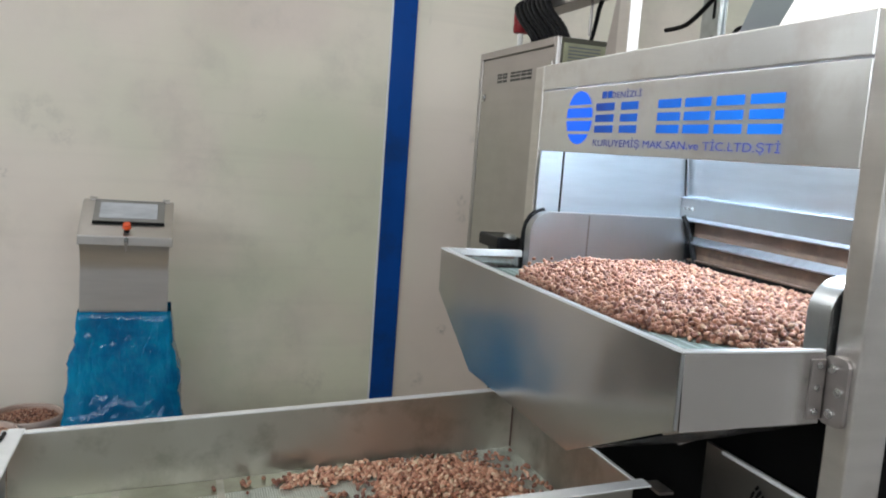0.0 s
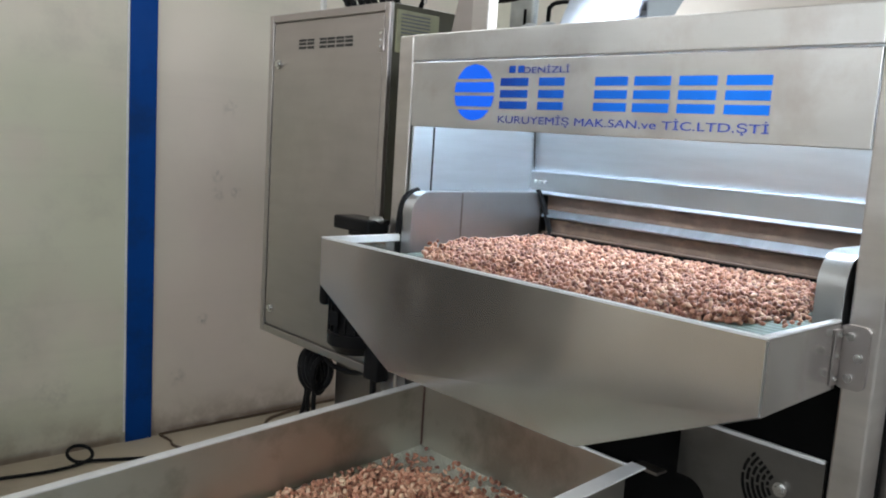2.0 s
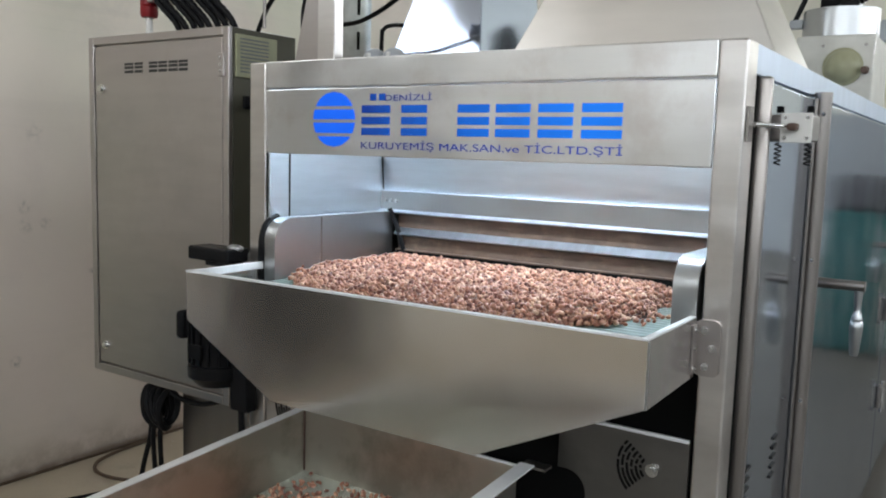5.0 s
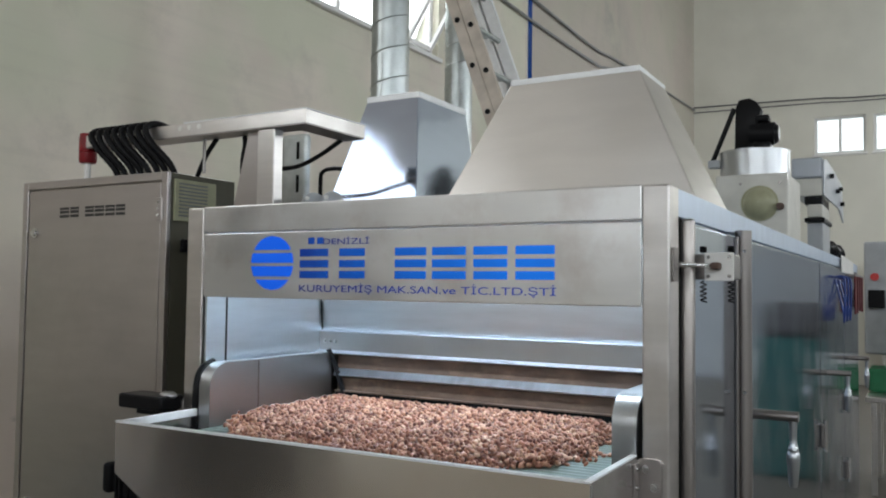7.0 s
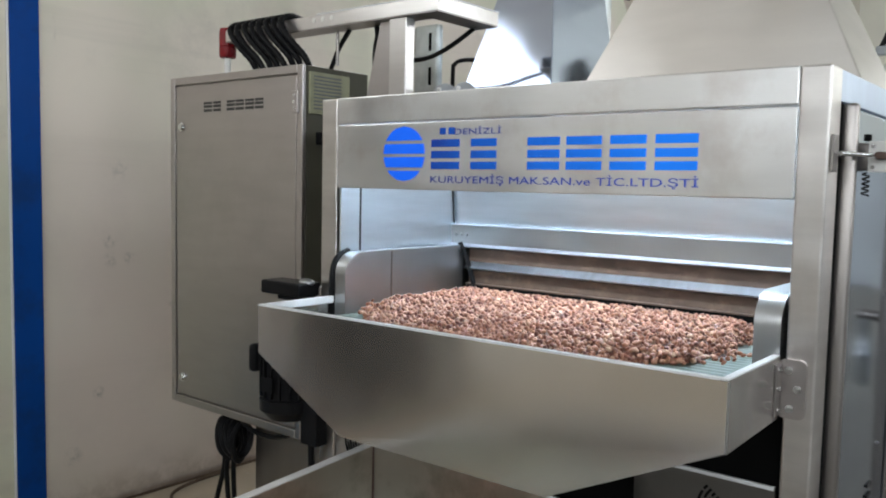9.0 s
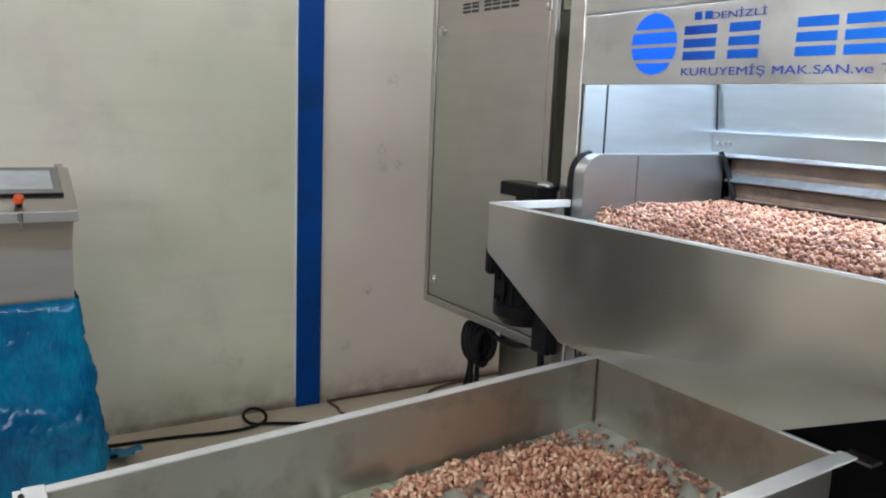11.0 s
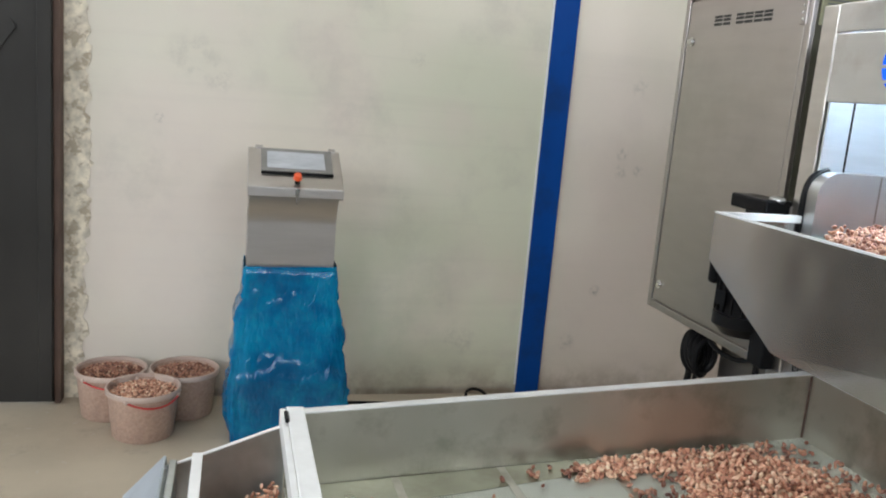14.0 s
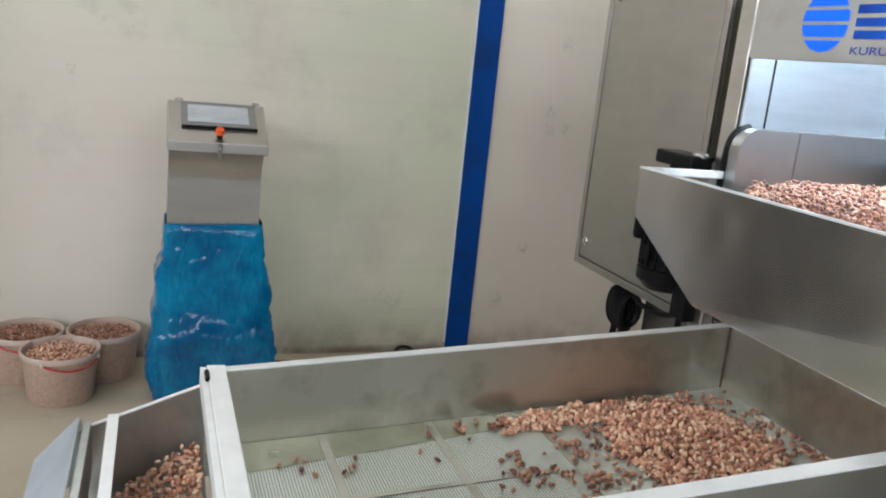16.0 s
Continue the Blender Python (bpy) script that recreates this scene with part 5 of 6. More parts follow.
for off, z1, first in ((2.261, 6.2, 2.458), (2.197, 7.0, 2.664)):
    for x, m2, d in ((3.885, LWOOD, 0.030), (4.195, ALU, 0.036)):
        bm = B()
        sheet(bm, [(x, off + LEAN * z + e, z) for z, e in ((OT - 0.002, -d), (z1, -d), (z1, d), (OT - 0.002, d))], 0.028, (1, 0, 0))
        part("rail", bm, m2, ladder)
    for k in range(-2, 15):
        z = first + STEP * k
        y = off + LEAN * z
        part("rung", cyl(B(), (3.9135, y, z), (4.1945, y, z), 0.014, seg=12), GALV, ladder, "", True)
        part("rung_plug", cyl(B(), (3.8845, y, z), (3.877, y, z), 0.0135, seg=10), BLACK, ladder, "", True)

# conduits on the walls
for pts, r in (
    ([(7.4, WY - 0.03, 4.84), (8.66, WY - 0.03, 4.81), (10.6, WY - 0.03, 4.77), (11.8, WY - 0.03, 4.85), (16.2, WY - 0.03, 5.02)], 0.018),
    ([(7.4, WY - 0.03, 4.58), (8.66, WY - 0.03, 4.555), (10.48, WY - 0.03, 4.57), (11.04, WY - 0.03, 4.61), (12.0, WY - 0.03, 4.82)], 0.018),
    ([(16.27, 5.1, 5.08), (16.27, 3.0, 5.04), (16.27, 1.2, 4.98), (16.27, -7.5, 4.98)], 0.014),
    ([(16.27, 5.1, 4.98), (16.27, 3.0, 4.96), (16.27, 1.2, 4.92), (16.27, -7.5, 4.92)], 0.011),
):
    bm = B()
    hose(bm, pts, r, 8, 6)
    solo("wall_conduit", bm, BEZEL, pts[0], "thin dark cable line fixed along the wall", "cable", "cable lines on the walls", smooth=True)

# fan units on the roof
fan = thing("fan_unit", (4.1, 1.95, OT), "cream cast fan unit with a steel drum and black motor", "fan")
part("base_box", box(B(), 3.95, 4.35, 1.815, 2.105, OT - 0.003, 2.09, 0.008), CREAM, fan)
bm = B()
lathe(bm, (0, 0, 0), [(0.074, 0.0), (0.074, 0.012), (0.066, 0.016), (0.060, 0.030), (0.046, 0.050), (0.024, 0.062), (0.001, 0.065)], 28)
bm.transform(Matrix.Translation((3.9505, 1.925, 1.965)) @ Matrix.Rotation(radians(-90), 4, "Y"))
part("inspection_cap", bm, GRILLE, fan, "round bulging cap", True)
part("cap_valve", cyl(B(), (3.949, 1.845, 1.95), (3.915, 1.845, 1.95), 0.016, 0.012, 12), RUST, fan, "rusty valve stub", True)
for dy, dz in ((0.07, 0.07), (-0.07, 0.07), (0.07, -0.07)):
    bolt("bolt", (3.9495, 1.925 + dy * 1.1, 1.972 + dz * 1.1), (-1, 0, 0), 0.005, fan, TUBE)
bm = B()
cyl(bm, (4.12, 1.972, 2.0905), (4.12, 1.972, 2.200), 0.144, seg=44)
cyl(bm, (4.12, 1.972, 2.2005), (4.12, 1.972, 2.206), 0.147, seg=44)
part("drum", bm, GUARD, fan, "round steel drum", True)
bm = B()
cyl(bm, (4.10, 1.985, 2.285), (4.10, 1.885, 2.280), 0.050, seg=24)
cyl(bm, (4.10, 1.884, 2.280), (4.10, 1.868, 2.280), 0.045, 0.032, 24)
box(bm, 4.06, 4.14, 1.90, 1.97, 2.2065, 2.242, 0.004)
box(bm, 4.065, 4.135, 1.905, 1.965, 2.334, 2.362, 0.008)
motor = part("motor", bm, BLACK, fan, "black finned motor", True)
bm = B()
sheet(bm, [(4.07, 1.965, 2.207), (4.07, 2.048, 2.207), (4.07, 2.044, 2.40), (4.07, 2.03, 2.435), (4.07, 1.985, 2.44), (4.07, 1.955, 2.42), (4.07, 1.935, 2.385), (4.07, 1.955, 2.34)], 0.06, (1, 0, 0))
bmesh.ops.bevel(bm, geom=bm.edges[:], offset=0.006, segments=2, affect="EDGES", profile=0.5)
part("belt_cover", bm, BLACK, fan, "black belt cover", True)
part("strut", cyl(B(), (4.08, 2.05, 2.40), (4.08, 2.145, 2.165), 0.011, seg=10), RUBBER, fan, "", True)
part("strut_foot", box(B(), 4.06, 4.10, 2.1065, 2.16, 2.14, 2.175, 0.004), GREY, fan)
burner = thing("gas_burner", (5.1, 1.85, OT), "grey burner unit with stacked valve blocks on the oven roof", "burner")
part("foot", box(B(), 5.02, 5.40, 1.785, 1.86, OT - 0.003, 1.962, 0.006), GREY, burner)
part("base_plate", box(B(), 4.99, 5.42, 1.775, 1.87, 1.9625, 1.985, 0.003), BLACK, burner)
part("valve_block", box(B(), 5.0, 5.36, 1.783, 1.858, 1.9855, 2.055, 0.008), CREAM, burner)
part("spacer", box(B(), 5.01, 5.36, 1.785, 1.872, 2.0555, 2.098, 0.004), BLACK, burner)
part("valve_block", box(B(), 5.0, 5.40, 1.783, 1.925, 2.0985, 2.192, 0.008), CREAM, burner)
part("housing", box(B(), 5.0, 5.52, 1.783, 1.935, 2.1925, 2.302, 0.012, 2), BURNERGREY, burner, "blue-grey sheet housing")
bm = B()
sheet(bm, [(5.0, 1.7825, 2.10), (5.0, 1.7825, 2.285), (5.06, 1.7755, 2.295), (5.22, 1.7585, 2.26), (5.46, 1.7335, 2.20), (5.50, 1.7295, 2.0), (5.50, 1.7295, 1.99), (5.38, 1.742, 2.06)], 0.007, (0, -1, 0))
part("side_case", bm, BURNERGREY, burner, "sloping side casing")
for x, z in ((5.14, 2.215), (5.38, 2.17), (5.42, 2.09), (5.30, 2.15)):
    part("knob", cyl(B(), (x, 1.7755 - 0.104 * (x - 5), z), (x, 1.755 - 0.104 * (x - 5), z), 0.012, seg=14), BLACK, burner, "", True)
for k in range(6):
    bm = B()
    x = 5.6 + 0.16 * k
    hose(bm, [(x, 1.86, OT), (x + 0.02, 1.83, OT + 0.06 + 0.02 * (k % 3)), (x + 0.12, 1.80, OT + 0.05), (x + 0.2, 1.85, OT)], 0.014, 8, 6)
    solo("hose", bm, RUBBER, (x, 1.86, OT), "short black hose looped on the oven roof", "hose", "hoses on the oven roof", smooth=True)

# hanging hoses and things by the far flank
for k in range(3):
    bm = B()
    x = 5.20 + 0.22 * k
    hose(bm, [(x, 1.748, 1.68), (x, 1.70, 1.67), (x, 1.70, 1.50), (x + 0.015, 1.705, 1.44), (x + 0.03, 1.71, 1.50), (x + 0.03, 1.748, 1.67)], 0.0055, 8, 6)
    solo("air_hose", bm, BLUEHOSE, (x, 1.70, 1.44), "blue air hose hanging in a loop on the flank", "hose", "blue hoses on the oven flank", smooth=True)
cloth = thing("red_cloth", (6.6, 1.74, 1.45), "dark red cloth strips hanging on the oven flank", "cloth")
part("hook_rail", box(B(), 6.08, 7.05, 1.70, 1.748, 1.70, 1.712, 0.002), TUBE, cloth)
for k in range(8):
    part("strip", box(B(), 6.10 + 0.115 * k, 6.185 + 0.115 * k, 1.70 + 0.008 * (k % 2), 1.71 + 0.008 * (k % 2), 1.46 + 0.012 * (k % 3), 1.70, 0.004), CLOTHRED, cloth)
unit = thing("far_cabinet", (9.3, 1.4, 0.0), "dark grey machine cabinet at the end of the oven", "cabinet")
part("body", box(B(), 8.6, 10.2, 0.6, 1.785, 1.05, 2.05, 0.02), GREY, unit)
part("knob", cyl(B(), (8.6, 1.70, 1.735), (8.56, 1.70, 1.735), 0.035, seg=14), RED, unit, "red knob", True)
part("box", box(B(), 8.50, 8.6, 1.62, 1.75, 1.46, 1.62, 0.01), BLACK, unit)
for y in (0.68, 1.62):
    for x in (8.7, 10.1):
        part("leg", box(B(), x - 0.03, x + 0.03, y - 0.03, y + 0.03, 0, 1.0495, 0.004), STEEL, unit)
# Partition kept pale as a reflector for the polished flank
bm = B()
box(bm, EX - 0.45, EX - 0.4, -7.9, 1.9, 0.0, 2.2, 0.01)
for k in range(9):
    box(bm, EX - 0.47, EX - 0.4505, -7.6 + k * 1.05, -7.54 + k * 1.05, 0.0, 2.15)
tagged(part("partition", bm, PALEGREY), "partition before the far end wall, paled for reflections in the oven flank", "partition", kind="structure")
stack = thing("covered_stack", (8.1, 1.12, 0.0), "stack under a teal tarpaulin with a grey sack on top", "covered stack")
part("tarpaulin", box(B(), 7.95, 8.45, 0.86, 1.36, 0.0, 1.20, 0.06, 4), TEAL, stack, "", True)
part("sack", box(B(), 7.93, 8.47, 0.88, 1.44, 1.2005, 1.50, 0.10, 4), SACK, stack, "grey woven sack", True)
crate = thing("green_crate", (8.3, 1.60, 0.75), "green plastic crate on a steel bench", "crate")
part("shell", box(B(), 8.1, 8.5, 1.51, 1.735, 0.7705, 0.965, 0.02), GREEN, crate)
bench = thing("steel_bench", (8.2, 1.6, 0.0), "steel bench beside the oven", "bench")
part("top", box(B(), 7.7, 8.58, 1.48, 1.74, 0.73, 0.77, 0.005), STEEL, bench)
for x in (7.75, 8.5):
    for y in (1.52, 1.68):
        part("leg", box(B(), x - 0.02, x + 0.02, y - 0.02, y + 0.02, 0, 0.7295, 0.003), STEEL, bench)
paper = B()
sheet(paper, [(5.62, 1.7465, 1.815), (6.6, 1.7465, 1.80), (6.6, 1.7455, 1.72), (5.62, 1.7455, 1.715)], 0.002, (0, -1, 0))
solo("paper_sheet", paper, WHITEP, (6.1, 1.746, 1.715), "white printed sheet taped to the oven flank", "paper")

# ---- drive beside the chute ----
drive = thing("gear_motor", (1.82, 3.13, 0.9), "black gear motor bolted beside the chute", "motor")
bm = B()
cyl(bm, (1.86, 3.13, 1.14), (1.86, 3.126, 0.985), 0.080, seg=28)
part("motor_body", bm, BLACK, drive, "", True)
for k in range(14):
    a = radians(100 + 18 * k)
    q = Vector((math.cos(a), math.sin(a), 0))
    bm = B()
    box(bm, 0.078, 0.0875, -0.002, 0.002, 0.99, 1.13, m=Matrix.Translation((1.86, 3.128, 0)) @ Matrix.Rotation(a, 4, "Z"))
    part("fin", bm, BLACK, drive)
bm = B()
cyl(bm, (1.86, 3.126, 0.984), (1.86, 3.125, 0.952), 0.089, seg=28)
cyl(bm, (1.86, 3.125, 0.951), (1.86, 3.124, 0.925), 0.086, 0.062, 28)
part("fan_cowl", bm, BLACK, drive, "", True)
bm = B()
box(bm, 1.788, 1.838, 3.200, 3.232, 1.048, 1.128, 0.012, 3)
box(bm, 1.80, 1.83, 3.185, 3.2005, 1.06, 1.115, 0.003)
part("terminal_box", bm, BLACK, drive, "", True)
part("name_plate", box(B(), 1.7685, 1.772, 3.10, 3.145, 1.01, 1.05, 0.001), BLACK, drive)
part("mounting_plate", box(B(), 1.83, 1.869, 2.99, 3.055, 0.87, 1.14, 0.004), BLACK, drive)
bm = B()
hose(bm, [(1.84, 3.02, 0.90), (1.85, 3.03, 0.80), (1.86, 3.02, 0.5), (1.88, 3.03, 0.012)], 0.009, 8, 8)
part("cable", bm, RUBBER, drive, "", True)
bearing = thing("tension_bearing", (1.88, 3.08, 1.27), "black belt tension block with a bright knob", "bearing")
bm = B()
box(bm, 1.80, 1.88, 3.03, 3.19, 1.275, 1.312, 0.006)
box(bm, 1.81, 1.87, 3.04, 3.13, 1.2625, 1.2745, 0.003)
part("block", bm, BLACK, bearing)
bm = B()
ball(bm, (1.845, 3.05, 1.312), 0.018, 1, 1.5, 0.6, 14)
part("knob", bm, GUARD, bearing, "", True)
part("arm", box(B(), 1.871, 1.90, 3.0225, 3.10, 1.262, 1.30, 0.003), STEEL, bearing)

# cable bundle below the cabinet
bun = thing("cable_bundle", (2.2, 3.85, 0.75), "black coiled cable bundle hanging under the cabinet", "cable")
for k in range(9):
    r, y0 = 0.064 + 0.006 * math.sin(k * 2.3), 3.905 - 0.013 * k
    pts = [(2.2 + 0.040 * math.cos(a), y0 + 0.016 * math.cos(a + k) + 0.01 * math.sin(a), 0.628 + r * math.sin(a) + 0.006 * math.sin(k * 1.7)) for a in np.linspace(0, 2 * math.pi, 16)]
    part("cable_loop", hose(B(), pts, 0.0115, 8, 3), RUBBER, bun, "", True)
for pts in (
    [(2.2, 3.90, 0.58), (2.21, 3.92, 0.50), (2.22, 3.98, 0.36), (2.25, 4.07, 0.15), (2.3, 4.2, 0.012)],
    [(2.2, 3.87, 0.58), (2.2, 3.89, 0.50), (2.22, 3.90, 0.3), (2.25, 3.92, 0.012)],
    [(2.2, 3.84, 0.58), (2.2, 3.85, 0.50), (2.21, 3.85, 0.3), (2.23, 3.86, 0.012)],
    [(2.2, 3.80, 0.70), (2.2, 3.72, 0.68), (2.21, 3.62, 0.68), (2.22, 3.5, 0.72)],
):
    bm = B()
    hose(bm, pts, 0.0095, 8, 8)
    part("cable", bm, RUBBER, bun, "", True)
# cables on the floor along the wall
LOOP = [(0.95, 4.95, 0.009), (1.3, 4.92, 0.009), (1.52, 4.88, 0.009), (1.64, 4.875, 0.012)]
LOOP += [(1.70 + 0.052 * math.sin(a), 4.90 + 0.055 * (1 - math.cos(a)), 0.012 + 0.018 * (1 - math.cos(a))) for a in np.linspace(0.35, 2 * math.pi - 0.35, 9)]
LOOP += [(1.76, 4.885, 0.010), (1.95, 4.80, 0.009), (2.16, 4.73, 0.009), (2.5, 4.60, 0.009)]
BROWNCABLE = mat("brown_dusty_cable", (0.10, 0.065, 0.042), 0.7, 0.0, 0.2, 14)
for pts, r, m2 in (
    (LOOP, 0.008, RUBBER),
    ([(2.11, 5.056, 0.007), (2.5, 5.058, 0.007), (3.0, 5.056, 0.007), (4.2, 5.056, 0.007)], 0.007, BROWNCABLE),
    ([(2.11, 5.04, 0.007), (2.12, 4.95, 0.007), (2.12, 4.85, 0.007), (2.3, 4.6, 0.007)], 0.006, BROWNCABLE),
    ([(3.0, 5.03, 0.008), (2.8, 5.01, 0.008), (2.66, 4.96, 0.008), (2.59, 4.85, 0.008), (2.6, 4.7, 0.008), (2.7, 4.5, 0.008)], 0.008, BROWNCABLE),
):
    bm = B()
    hose(bm, pts, r, 8, 8)
    solo("floor_cable", bm, m2, pts[0][:2] + (0.0,), "dusty rubber cable lying along the wall foot", "cable", "cables on the floor", smooth=True)

# ---- operator pedestal with its blue film ----
ped = thing("operator_pedestal", (0.72, 4.65, 0.0), "brushed steel operator pedestal with a sloping screen head", "pedestal")
FRAME = mat("grey_screen_frame", (0.24, 0.235, 0.225), 0.45, 0.3, 0.08, 12)
PX0, PX1 = 0.533, 0.905


def profile_body(name, pts, x0, x1, material, parent, bevel=0.004, smooth=False):
    bm = B()
    sheet(bm, [(x0, y, z) for y, z in pts], x1 - x0, (1, 0, 0))
    if bevel:
        bmesh.ops.bevel(bm, geom=[e for e in bm.edges], offset=bevel, segments=2, affect="EDGES", profile=0.5)
    return part(name, bm, material, parent, "", smooth)


head = profile_body("head", [(4.45, 1.058), (4.45, 1.098), (4.685, 1.226), (4.73, 1.226), (4.73, 1.058)], PX0, PX1, PEDSTEEL, ped)
neck = [(4.53 - 0.055 * (1 - k / 20) ** 2, 1.0575 - 0.006 * k) for k in range(21)] + [(4.53, 0.02), (4.73, 0.02), (4.73, 1.0575)]
profile_body("body", neck, PX0 + 0.006, PX1 - 0.014, PEDSTEEL, ped, 0.0, True)
slope = Vector((0, 4.685 - 4.45, 1.226 - 1.098)).normalized()
nrm = Vector((0, -slope.z, slope.y))


def on_slope(u0, u1, s0, s1, thick, lift):
    """A plate on the sloping face: across from u0 to u1, up the slope from s0 to s1."""
    o = Vector((0, 4.45, 1.098)) + nrm * lift
    return sheet(B(), [Vector((u, 0, 0)) + o + slope * s for u, s in ((u0, s0), (u1, s0), (u1, s1), (u0, s1))], thick, nrm)


bez = part("bezel", on_slope(0.583, 0.868, 0.095, 0.262, 0.006, 0.0005), FRAME, head, "grey screen bezel")
part("screen", on_slope(0.607, 0.838, 0.122, 0.238, 0.002, 0.0067), SCREEN, bez, "pale grey screen")
part("bezel_edge", on_slope(0.583, 0.868, 0.088, 0.0945, 0.010, 0.0005), BLACK, bez)
part("corner_clip", on_slope(0.560, 0.59, 0.262, 0.274, 0.012, 0.0005), PEDSTEEL, head)
part("corner_clip", on_slope(0.858, 0.886, 0.262, 0.274, 0.012, 0.0005), PEDSTEEL, head)
bc = Vector((0.722, 4.45, 1.098)) + slope * 0.035
bt = part("stop_button", cyl(B(), bc, bc + nrm * 0.02, 0.011, seg=16), BLACK, head, "", True)
part("button_cap", cyl(B(), bc + nrm * 0.0205, bc + nrm * 0.04, 0.018, 0.015, 20), ORANGE, bt, "orange-red mushroom cap", True)
bm = B()
box(bm, 0.713, 0.731, 4.4405, 4.4495, 1.062, 1.096, 0.003)
lk = part("lock", bm, PLAIN, head)
part("key", box(B(), 0.717, 0.727, 4.436, 4.4403, 1.035, 1.075, 0.002), TUBE, lk)

film = B()
rng = random.Random(11)
NZ, NA = 44, 96
rows = []
for i in range(NZ + 1):
    s = i / NZ
    z = 0.760 - s * 0.75
    grow = 0.012 + 0.062 * min(1, s * 1.5) ** 1.2 - 0.02 * max(0, s - 0.8) * 3
    if s < 0.02:
        grow = 0.004
    hx, hy = (PX1 - PX0) / 2 - 0.006 + grow * 0.9, 0.105 + grow * 0.8
    ring = []
    for k in range(NA):
        a = 2 * math.pi * k / NA
        ca, sa = math.cos(a), math.sin(a)
        e = 0.14 + 0.08 * min(1, s * 2)
        ragged = (0.024 * max(0.0, noise.noise(Vector((z * 11.0, 0.5 if ca < 0 else 8.5, 2.0)))) + 0.012 * noise.noise(Vector((z * 40.0, 1.5, 7.0)))) * (abs(ca) ** 4 if s > 0.06 else 0)
        x = math.copysign(abs(ca) ** e * hx + ragged, ca)
        y = math.copysign(abs(sa) ** e, sa) * hy
        q = Vector((ca * 2.2, sa * 2.2, z * 4.0))
        w = noise.noise(q * 1.3) * 0.022 + abs(noise.noise(q * 3.1 + Vector((5, 1, 2)))) * 0.012 + abs(noise.noise(q * 7.0)) * 0.007 - 0.010
        w *= min(1.0, 0.12 + s * 1.6)
        w += 0.016 * math.exp(-((z - 0.30) / 0.026) ** 2) * max(0.0, -sa)
        ring.append(film.verts.new((0.719 + 0.012 * s + x * (1 + w * 2.2), min(WY - 0.05, 4.628 - 0.02 * s + y * (1 + w * 3.0)), max(0.006, z + noise.noise(q * 3.0) * 0.008))))
    rows.append(ring)
for a, b in zip(rows, rows[1:]):
    for k in range(NA):
        film.faces.new((a[k], a[(k + 1) % NA], b[(k + 1) % NA], b[k]))
wrap = thing("plastic_film", (0.72, 4.628, 0.0), "crumpled glossy blue plastic film wrapped round the pedestal", "plastic film")
part("sheet", film, FILM, wrap, "", True)
hem = B()
lower, upper = [], []
for k in range(NA):
    a = 2 * math.pi * k / NA
    ca, sa = math.cos(a), math.sin(a)
    x, y = math.copysign(abs(ca) ** 0.14, ca) * ((PX1 - PX0) / 2 + 0.004), math.copysign(abs(sa) ** 0.14, sa) * 0.112
    wob = 0.003 * noise.noise(Vector((ca * 6, sa * 6, 1.0)))
    lower.append(hem.verts.new((0.719 + x, 4.628 + y, 0.742 + 0.02 * x + wob)))
    upper.append(hem.verts.new((0.719 + x * 0.992, 4.628 + y * 0.99, 0.766 + 0.02 * x + wob)))
for k in range(NA):
    hem.faces.new((lower[k], lower[(k + 1) % NA], upper[(k + 1) % NA], upper[k]))
part("hem", hem, FILM, wrap, "straight folded upper hem", True)


bm = B()
for k in range(3):
    pts = []
    for j in range(14):
        a = 2 * math.pi * j / 14
        r = 0.05 + 0.03 * noise.noise(Vector((math.cos(a) * 2, math.sin(a) * 2, k * 3.1)))
        pts.append((1.02 + 0.04 * k + r * 1.2 * math.cos(a), 4.84 + r * 0.8 * math.sin(a) - 0.03 * k, 0.004 + 0.02 * k + 0.02 * noise.noise(Vector((a, k, 3)))))
    c0 = bm.verts.new((1.02 + 0.04 * k, 4.84 - 0.03 * k, 0.06 - 0.01 * k))
    vv = [bm.verts.new(q) for q in pts]
    for j in range(14):
        bm.faces.new((vv[j], vv[(j + 1) % 14], c0))
solo("film_scrap", bm, FILM, (1.05, 4.82, 0.0), "crumpled scrap of blue plastic film on the floor", "plastic scrap", smooth=True)

# ---- buckets of nuts ----
def bucket(at, label, turn, handle=True):
    b = thing("bucket", (0, 0, 0), label, "bucket", "buckets by the wall")
    bm = B()
    lathe(bm, (0, 0, 0), [(0.001, 0.0), (0.128, 0.0), (0.132, 0.006), (0.152, 0.225), (0.1485, 0.225), (0.129, 0.012), (0.001, 0.010)], 40)
    part("shell", bm, BUCKET, b, "milky plastic filled with nuts", True)
    bm = B()
    lathe(bm, (0, 0, 0), [(0.1525, 0.214), (0.160, 0.216), (0.161, 0.236), (0.157, 0.242), (0.151, 0.240), (0.150, 0.226), (0.1525, 0.214)], 40)
    part("rim", bm, RIMPL, b, "", True)
    if handle:
        bm = B()
        pts = [(0.163 * math.cos(a), 0.163 * math.sin(a), 0.215 - 0.028 * math.sin((a - radians(-118)) / radians(90) * math.pi)) for a in np.linspace(radians(-118), radians(-28), 12)]
        hose(bm, pts, 0.0045, 8, 2)
        part("handle", bm, RED, b, "red plastic handle", True)
        for a in (radians(-118), radians(-28)):
            part("handle_lug", ball(B(), (0.160 * math.cos(a), 0.160 * math.sin(a), 0.216), 0.012, seg=10), RIMPL, b, "", True)
    b.matrix_basis = pose(*at, 0, 0, turn) @ Matrix.Diagonal((0.94, 0.94, 0.87, 1))
    return b


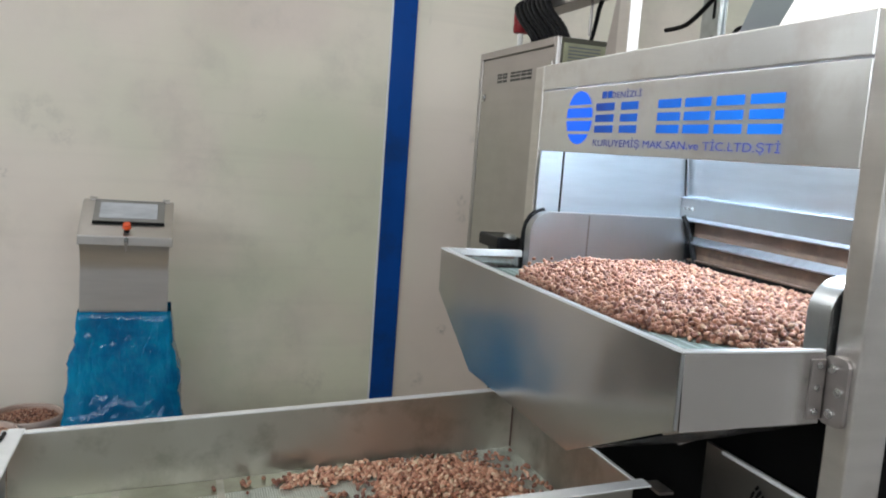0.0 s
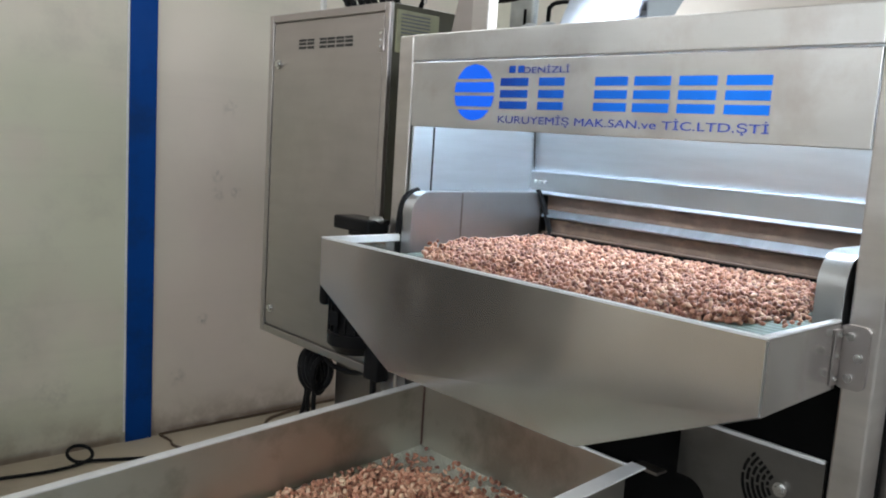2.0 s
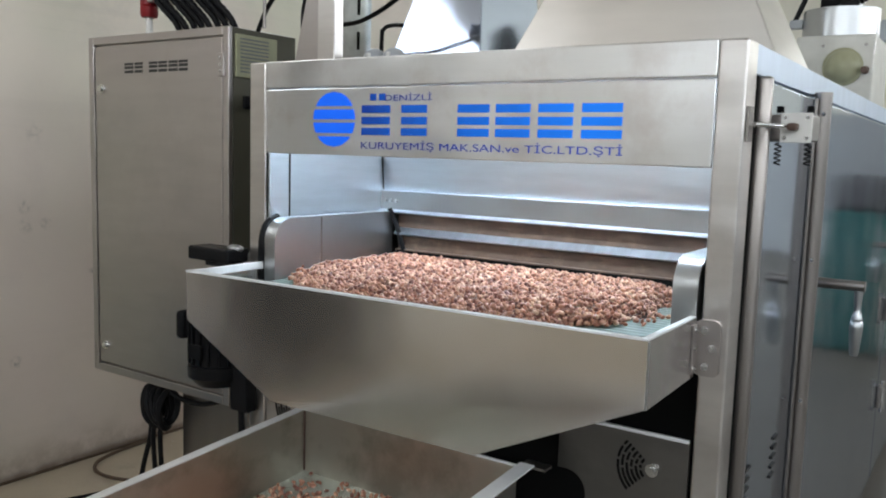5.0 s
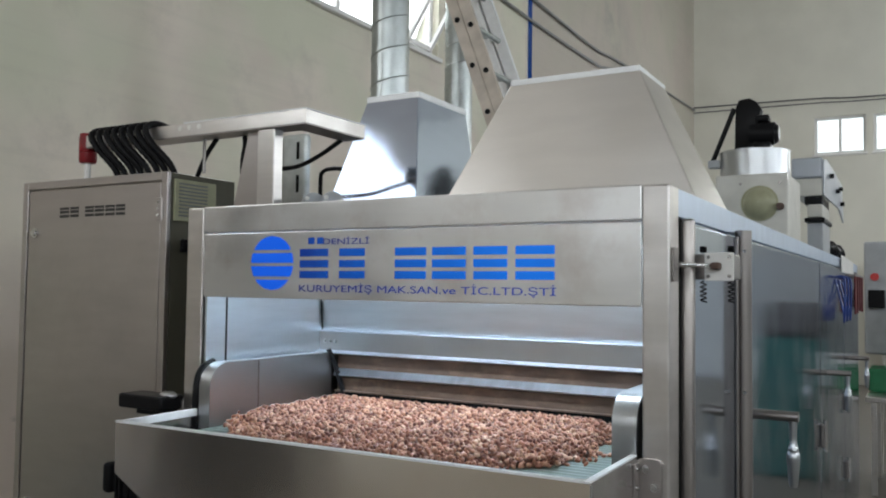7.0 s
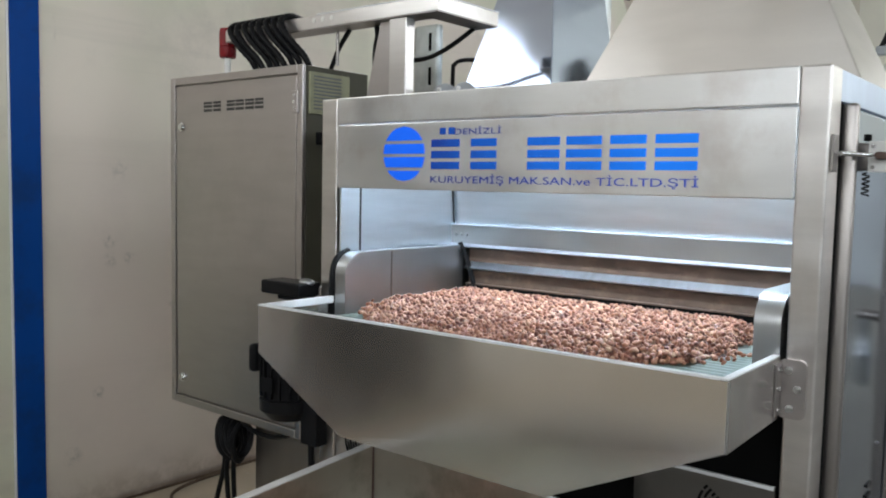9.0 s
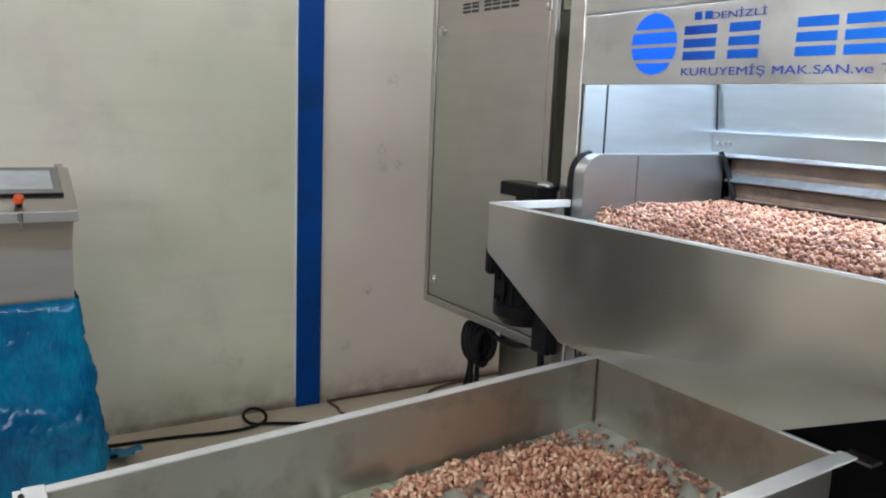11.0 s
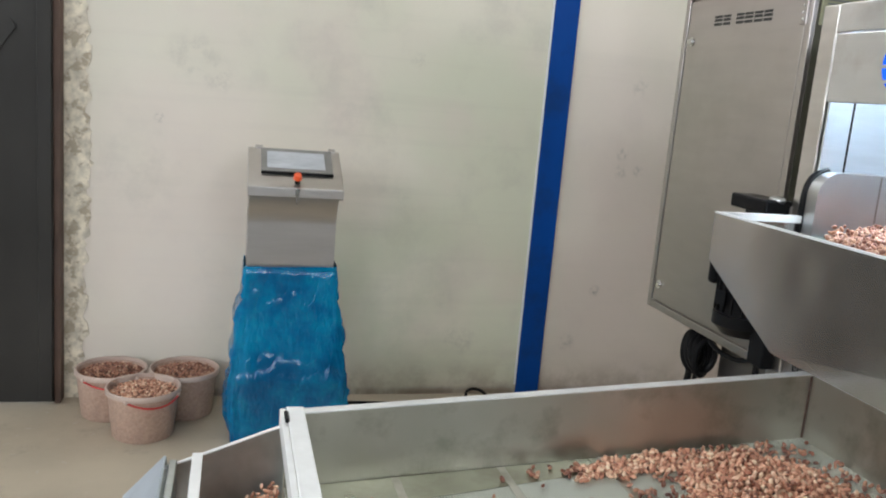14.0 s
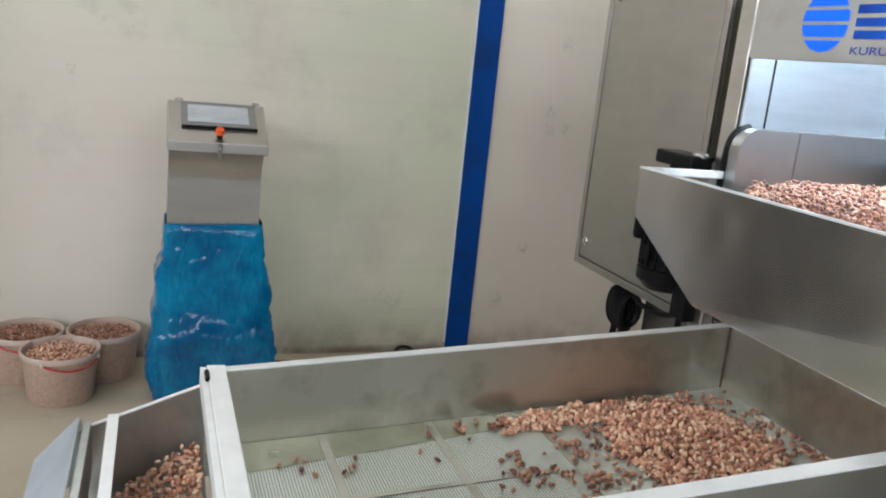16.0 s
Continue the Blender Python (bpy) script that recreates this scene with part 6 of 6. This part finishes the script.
BUCKETS = (((0.145, 4.655, 0.0), 8, True), ((-0.012, 4.885, 0.0), -12, True), ((0.295, 4.885, 0.0), 30, False))
for at, turn, hd in BUCKETS:
    bucket(at, "milky plastic bucket full of nuts" + (" with a red handle" if hd else " beside the blue film"), turn, hd)

# ---- nuts ----
rs = np.random.default_rng(5)


def belt_height(x, y):
    """Depth of nuts on the belt."""
    left = np.clip((2.882 - y) / 0.07, 0, 1)
    edge = 1.738 + 0.75 * np.clip(2.20 - y, 0, 1) + 0.9 * np.clip(y - 2.70, 0, 1)
    front = np.clip((x - edge - 0.012 * np.sin(y * 23) - 0.010 * np.sin(y * 61)) / 0.085, 0, 1)
    right = np.clip((y - 1.972 - 0.014 * np.sin(x * 33)) / 0.06, 0, 1)
    h = 0.044 * np.sqrt(left) * np.sqrt(front) * np.sqrt(right)
    return h * (0.92 + 0.12 * np.sin(x * 31 + y * 17) * np.sin(y * 27 - x * 9)) - 0.15 * np.clip(x - 2.22, 0, 0.14)


def trough_height(x, y):
    """Depth of nuts on the sieve."""
    d = ((x - 1.505) / 0.172) ** 2 + ((y - 2.462) / 0.212) ** 2
    d = d + 0.10 * np.sin(x * 43 + 2) * np.sin(y * 37) + 0.08 * np.sin(x * 90 + y * 70)
    e = 1.0 - ((x - 1.31) / 0.16) ** 2 - ((y - 2.638 - 0.10 * (x - 1.31)) / 0.048) ** 2 + 0.45 * np.sin(x * 71) * np.sin(y * 83)
    return np.maximum(0.018 * np.clip(1.0 - d, 0, 1) ** 0.5, 0.013 * np.clip(e, 0, 1) ** 0.4) * (0.9 + 0.2 * np.sin(x * 37 + 1) * np.sin(y * 41))


def cover(height, floor_at, x0, x1, y0, y1, step, layers=2):
    xs, ys = np.meshgrid(np.arange(x0, x1, step), np.arange(y0, y1, step), indexing="ij")
    out = []
    for k in range(layers):
        x = xs.ravel() + rs.uniform(-0.55, 0.55, xs.size) * step
        y = ys.ravel() + rs.uniform(-0.55, 0.55, xs.size) * step
        h = height(x, y)
        keep = h > 0.004 + rs.uniform(0, 0.004, h.size)
        z = floor_at(x) + np.maximum(h - 0.008 * k + rs.uniform(-0.0065, 0.0050, h.size), 0.005)
        out.append(np.stack([x, y, z], -1)[keep])
    return np.concatenate(out)


heap = cover(belt_height, lambda x: 1.243 + 0 * x, 1.73, 2.50, 1.88, 2.876, 0.0096)
face = []
for k in range(1150):
    y = rs.uniform(1.985, 2.85)
    x = max(1.735, 1.746 + 0.75 * max(0, 2.20 - y) + 0.9 * max(0, y - 2.70) + rs.normal(0, 0.014))
    face.append((x, y, 1.243 + 0.005 + abs(rs.normal(0, 0.012))))
for k in range(70):
    y = rs.uniform(1.885, 2.12)
    x = 1.765 + 0.75 * (2.20 - y) - abs(rs.normal(0, 0.030)) + max(0, 1.985 - y) * rs.uniform(0.5, 4.0)
    face.append((x, y, 1.243 + 0.0045))
heap = np.concatenate([heap, np.array(face)])
heap_of_nuts("belt_nuts", heap, 1, "thick bed of red-brown skinned nuts on the oven belt", (2.1, 2.39, 1.243), 0.0071)
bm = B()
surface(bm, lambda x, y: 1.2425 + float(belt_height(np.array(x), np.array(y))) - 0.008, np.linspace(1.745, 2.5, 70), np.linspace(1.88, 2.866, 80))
solo("nut_underlayer", bm, NUTSHADE, (2.1, 2.39, 1.243), "dark underlayer for the shaded gaps between nuts on the belt", "nuts", kind="stuff", smooth=True)

pile = cover(trough_height, flo_z, 1.10, 1.735, 2.15, 2.685, 0.0096)
stray = []
for cx, cy, sd, n in ((1.17, 2.64, 0.022, 26), (1.09, 2.65, 0.014, 10), (1.14, 2.505, 0.014, 9), (1.13, 2.445, 0.022, 16), (1.275, 2.508, 0.020, 24), (1.20, 2.425, 0.022, 12), (1.27, 2.39, 0.025, 30), (1.24, 2.32, 0.035, 26), (1.735, 2.55, 0.012, 9), (1.715, 2.50, 0.016, 12), (1.722, 2.44, 0.014, 8), (1.715, 2.36, 0.018, 18), (1.72, 2.30, 0.018, 14), (1.66, 2.63, 0.020, 12), (1.61, 2.665, 0.014, 10), (1.70, 2.60, 0.025, 8), (0.83, 2.51, 0.05, 5), (0.95, 2.38, 0.06, 5), (0.76, 2.57, 0.03, 4), (1.0, 2.6, 0.05, 4), (0.72, 2.35, 0.05, 4)):
    for k in range(n):
        x, y = rs.normal(cx, sd), rs.normal(cy, sd)
        if XA + 0.03 < x < XB - 0.01 and TY0 + 0.01 < y < TY1 - 0.01:
            stray.append((x, y, flo_z(x) + 0.0055))
for k in range(260):
    a, d = rs.uniform(0, 2 * math.pi), 0.92 + abs(rs.normal(0, 0.16))
    x, y = 1.505 + 0.172 * d * math.cos(a), 2.462 + 0.212 * d * math.sin(a)
    if x < XB - 0.012 and TY0 + 0.012 < y < TY1 - 0.010:
        stray.append((x, y, flo_z(x) + 0.0055))
heap_of_nuts("stray_nuts", np.array(stray), 4, "darker single nuts strewn round the heap on the sieve", (1.45, 2.45, flo_z(1.45)), 0.0070)
heap_of_nuts("trough_nuts", pile, 2, "loose heap of lighter red-brown nuts on the sieve floor", (1.45, 2.45, flo_z(1.45)), 0.0071, TANNUT)
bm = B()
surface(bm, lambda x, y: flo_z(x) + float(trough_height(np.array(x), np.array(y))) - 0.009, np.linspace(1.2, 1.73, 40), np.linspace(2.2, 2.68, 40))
solo("nut_underlayer", bm, NUTSHADE, (1.45, 2.45, flo_z(1.45)), "dark underlayer for the shaded gaps between nuts on the sieve", "nuts", kind="stuff", smooth=True)


def spout_height(x, y):
    return 0.055 * np.clip((x - 0.40) / 0.15, 0.2, 1) + 0 * y


spout = cover(spout_height, lambda x: 0.645 + 0.34 * (x - 0.40), 0.40, 0.58, 2.13, 2.68, 0.012, 2)
heap_of_nuts("spout_nuts", spout, 3, "pale nuts in the discharge spout", (0.5, 2.4, 0.65), 0.0066, TANNUT)
for (cx, cy, _), turn, hd in BUCKETS:
    a, r = rs.uniform(0, 2 * np.pi, 1100), 0.136 * np.sqrt(rs.uniform(0, 1, 1100))
    z = 0.179 + 0.018 * (1 - (r / 0.14) ** 2) + rs.uniform(-0.006, 0.006, 1100)
    heap_of_nuts("bucket_nuts", np.stack([cx + r * np.cos(a), cy + r * np.sin(a), z], -1), 7, "red-brown nuts filling the bucket to its rim", (cx, cy, 0.2), 0.0066, TANNUT if cy < 4.7 else NUT)
    bm = B()
    cyl(bm, (cx, cy, 0.02), (cx, cy, 0.181), 0.117, 0.137, 30)
    solo("nut_fill", bm, NUTSHADE, (cx, cy, 0.02), "dark fill under the nuts in the bucket", "nuts", kind="stuff", smooth=True)
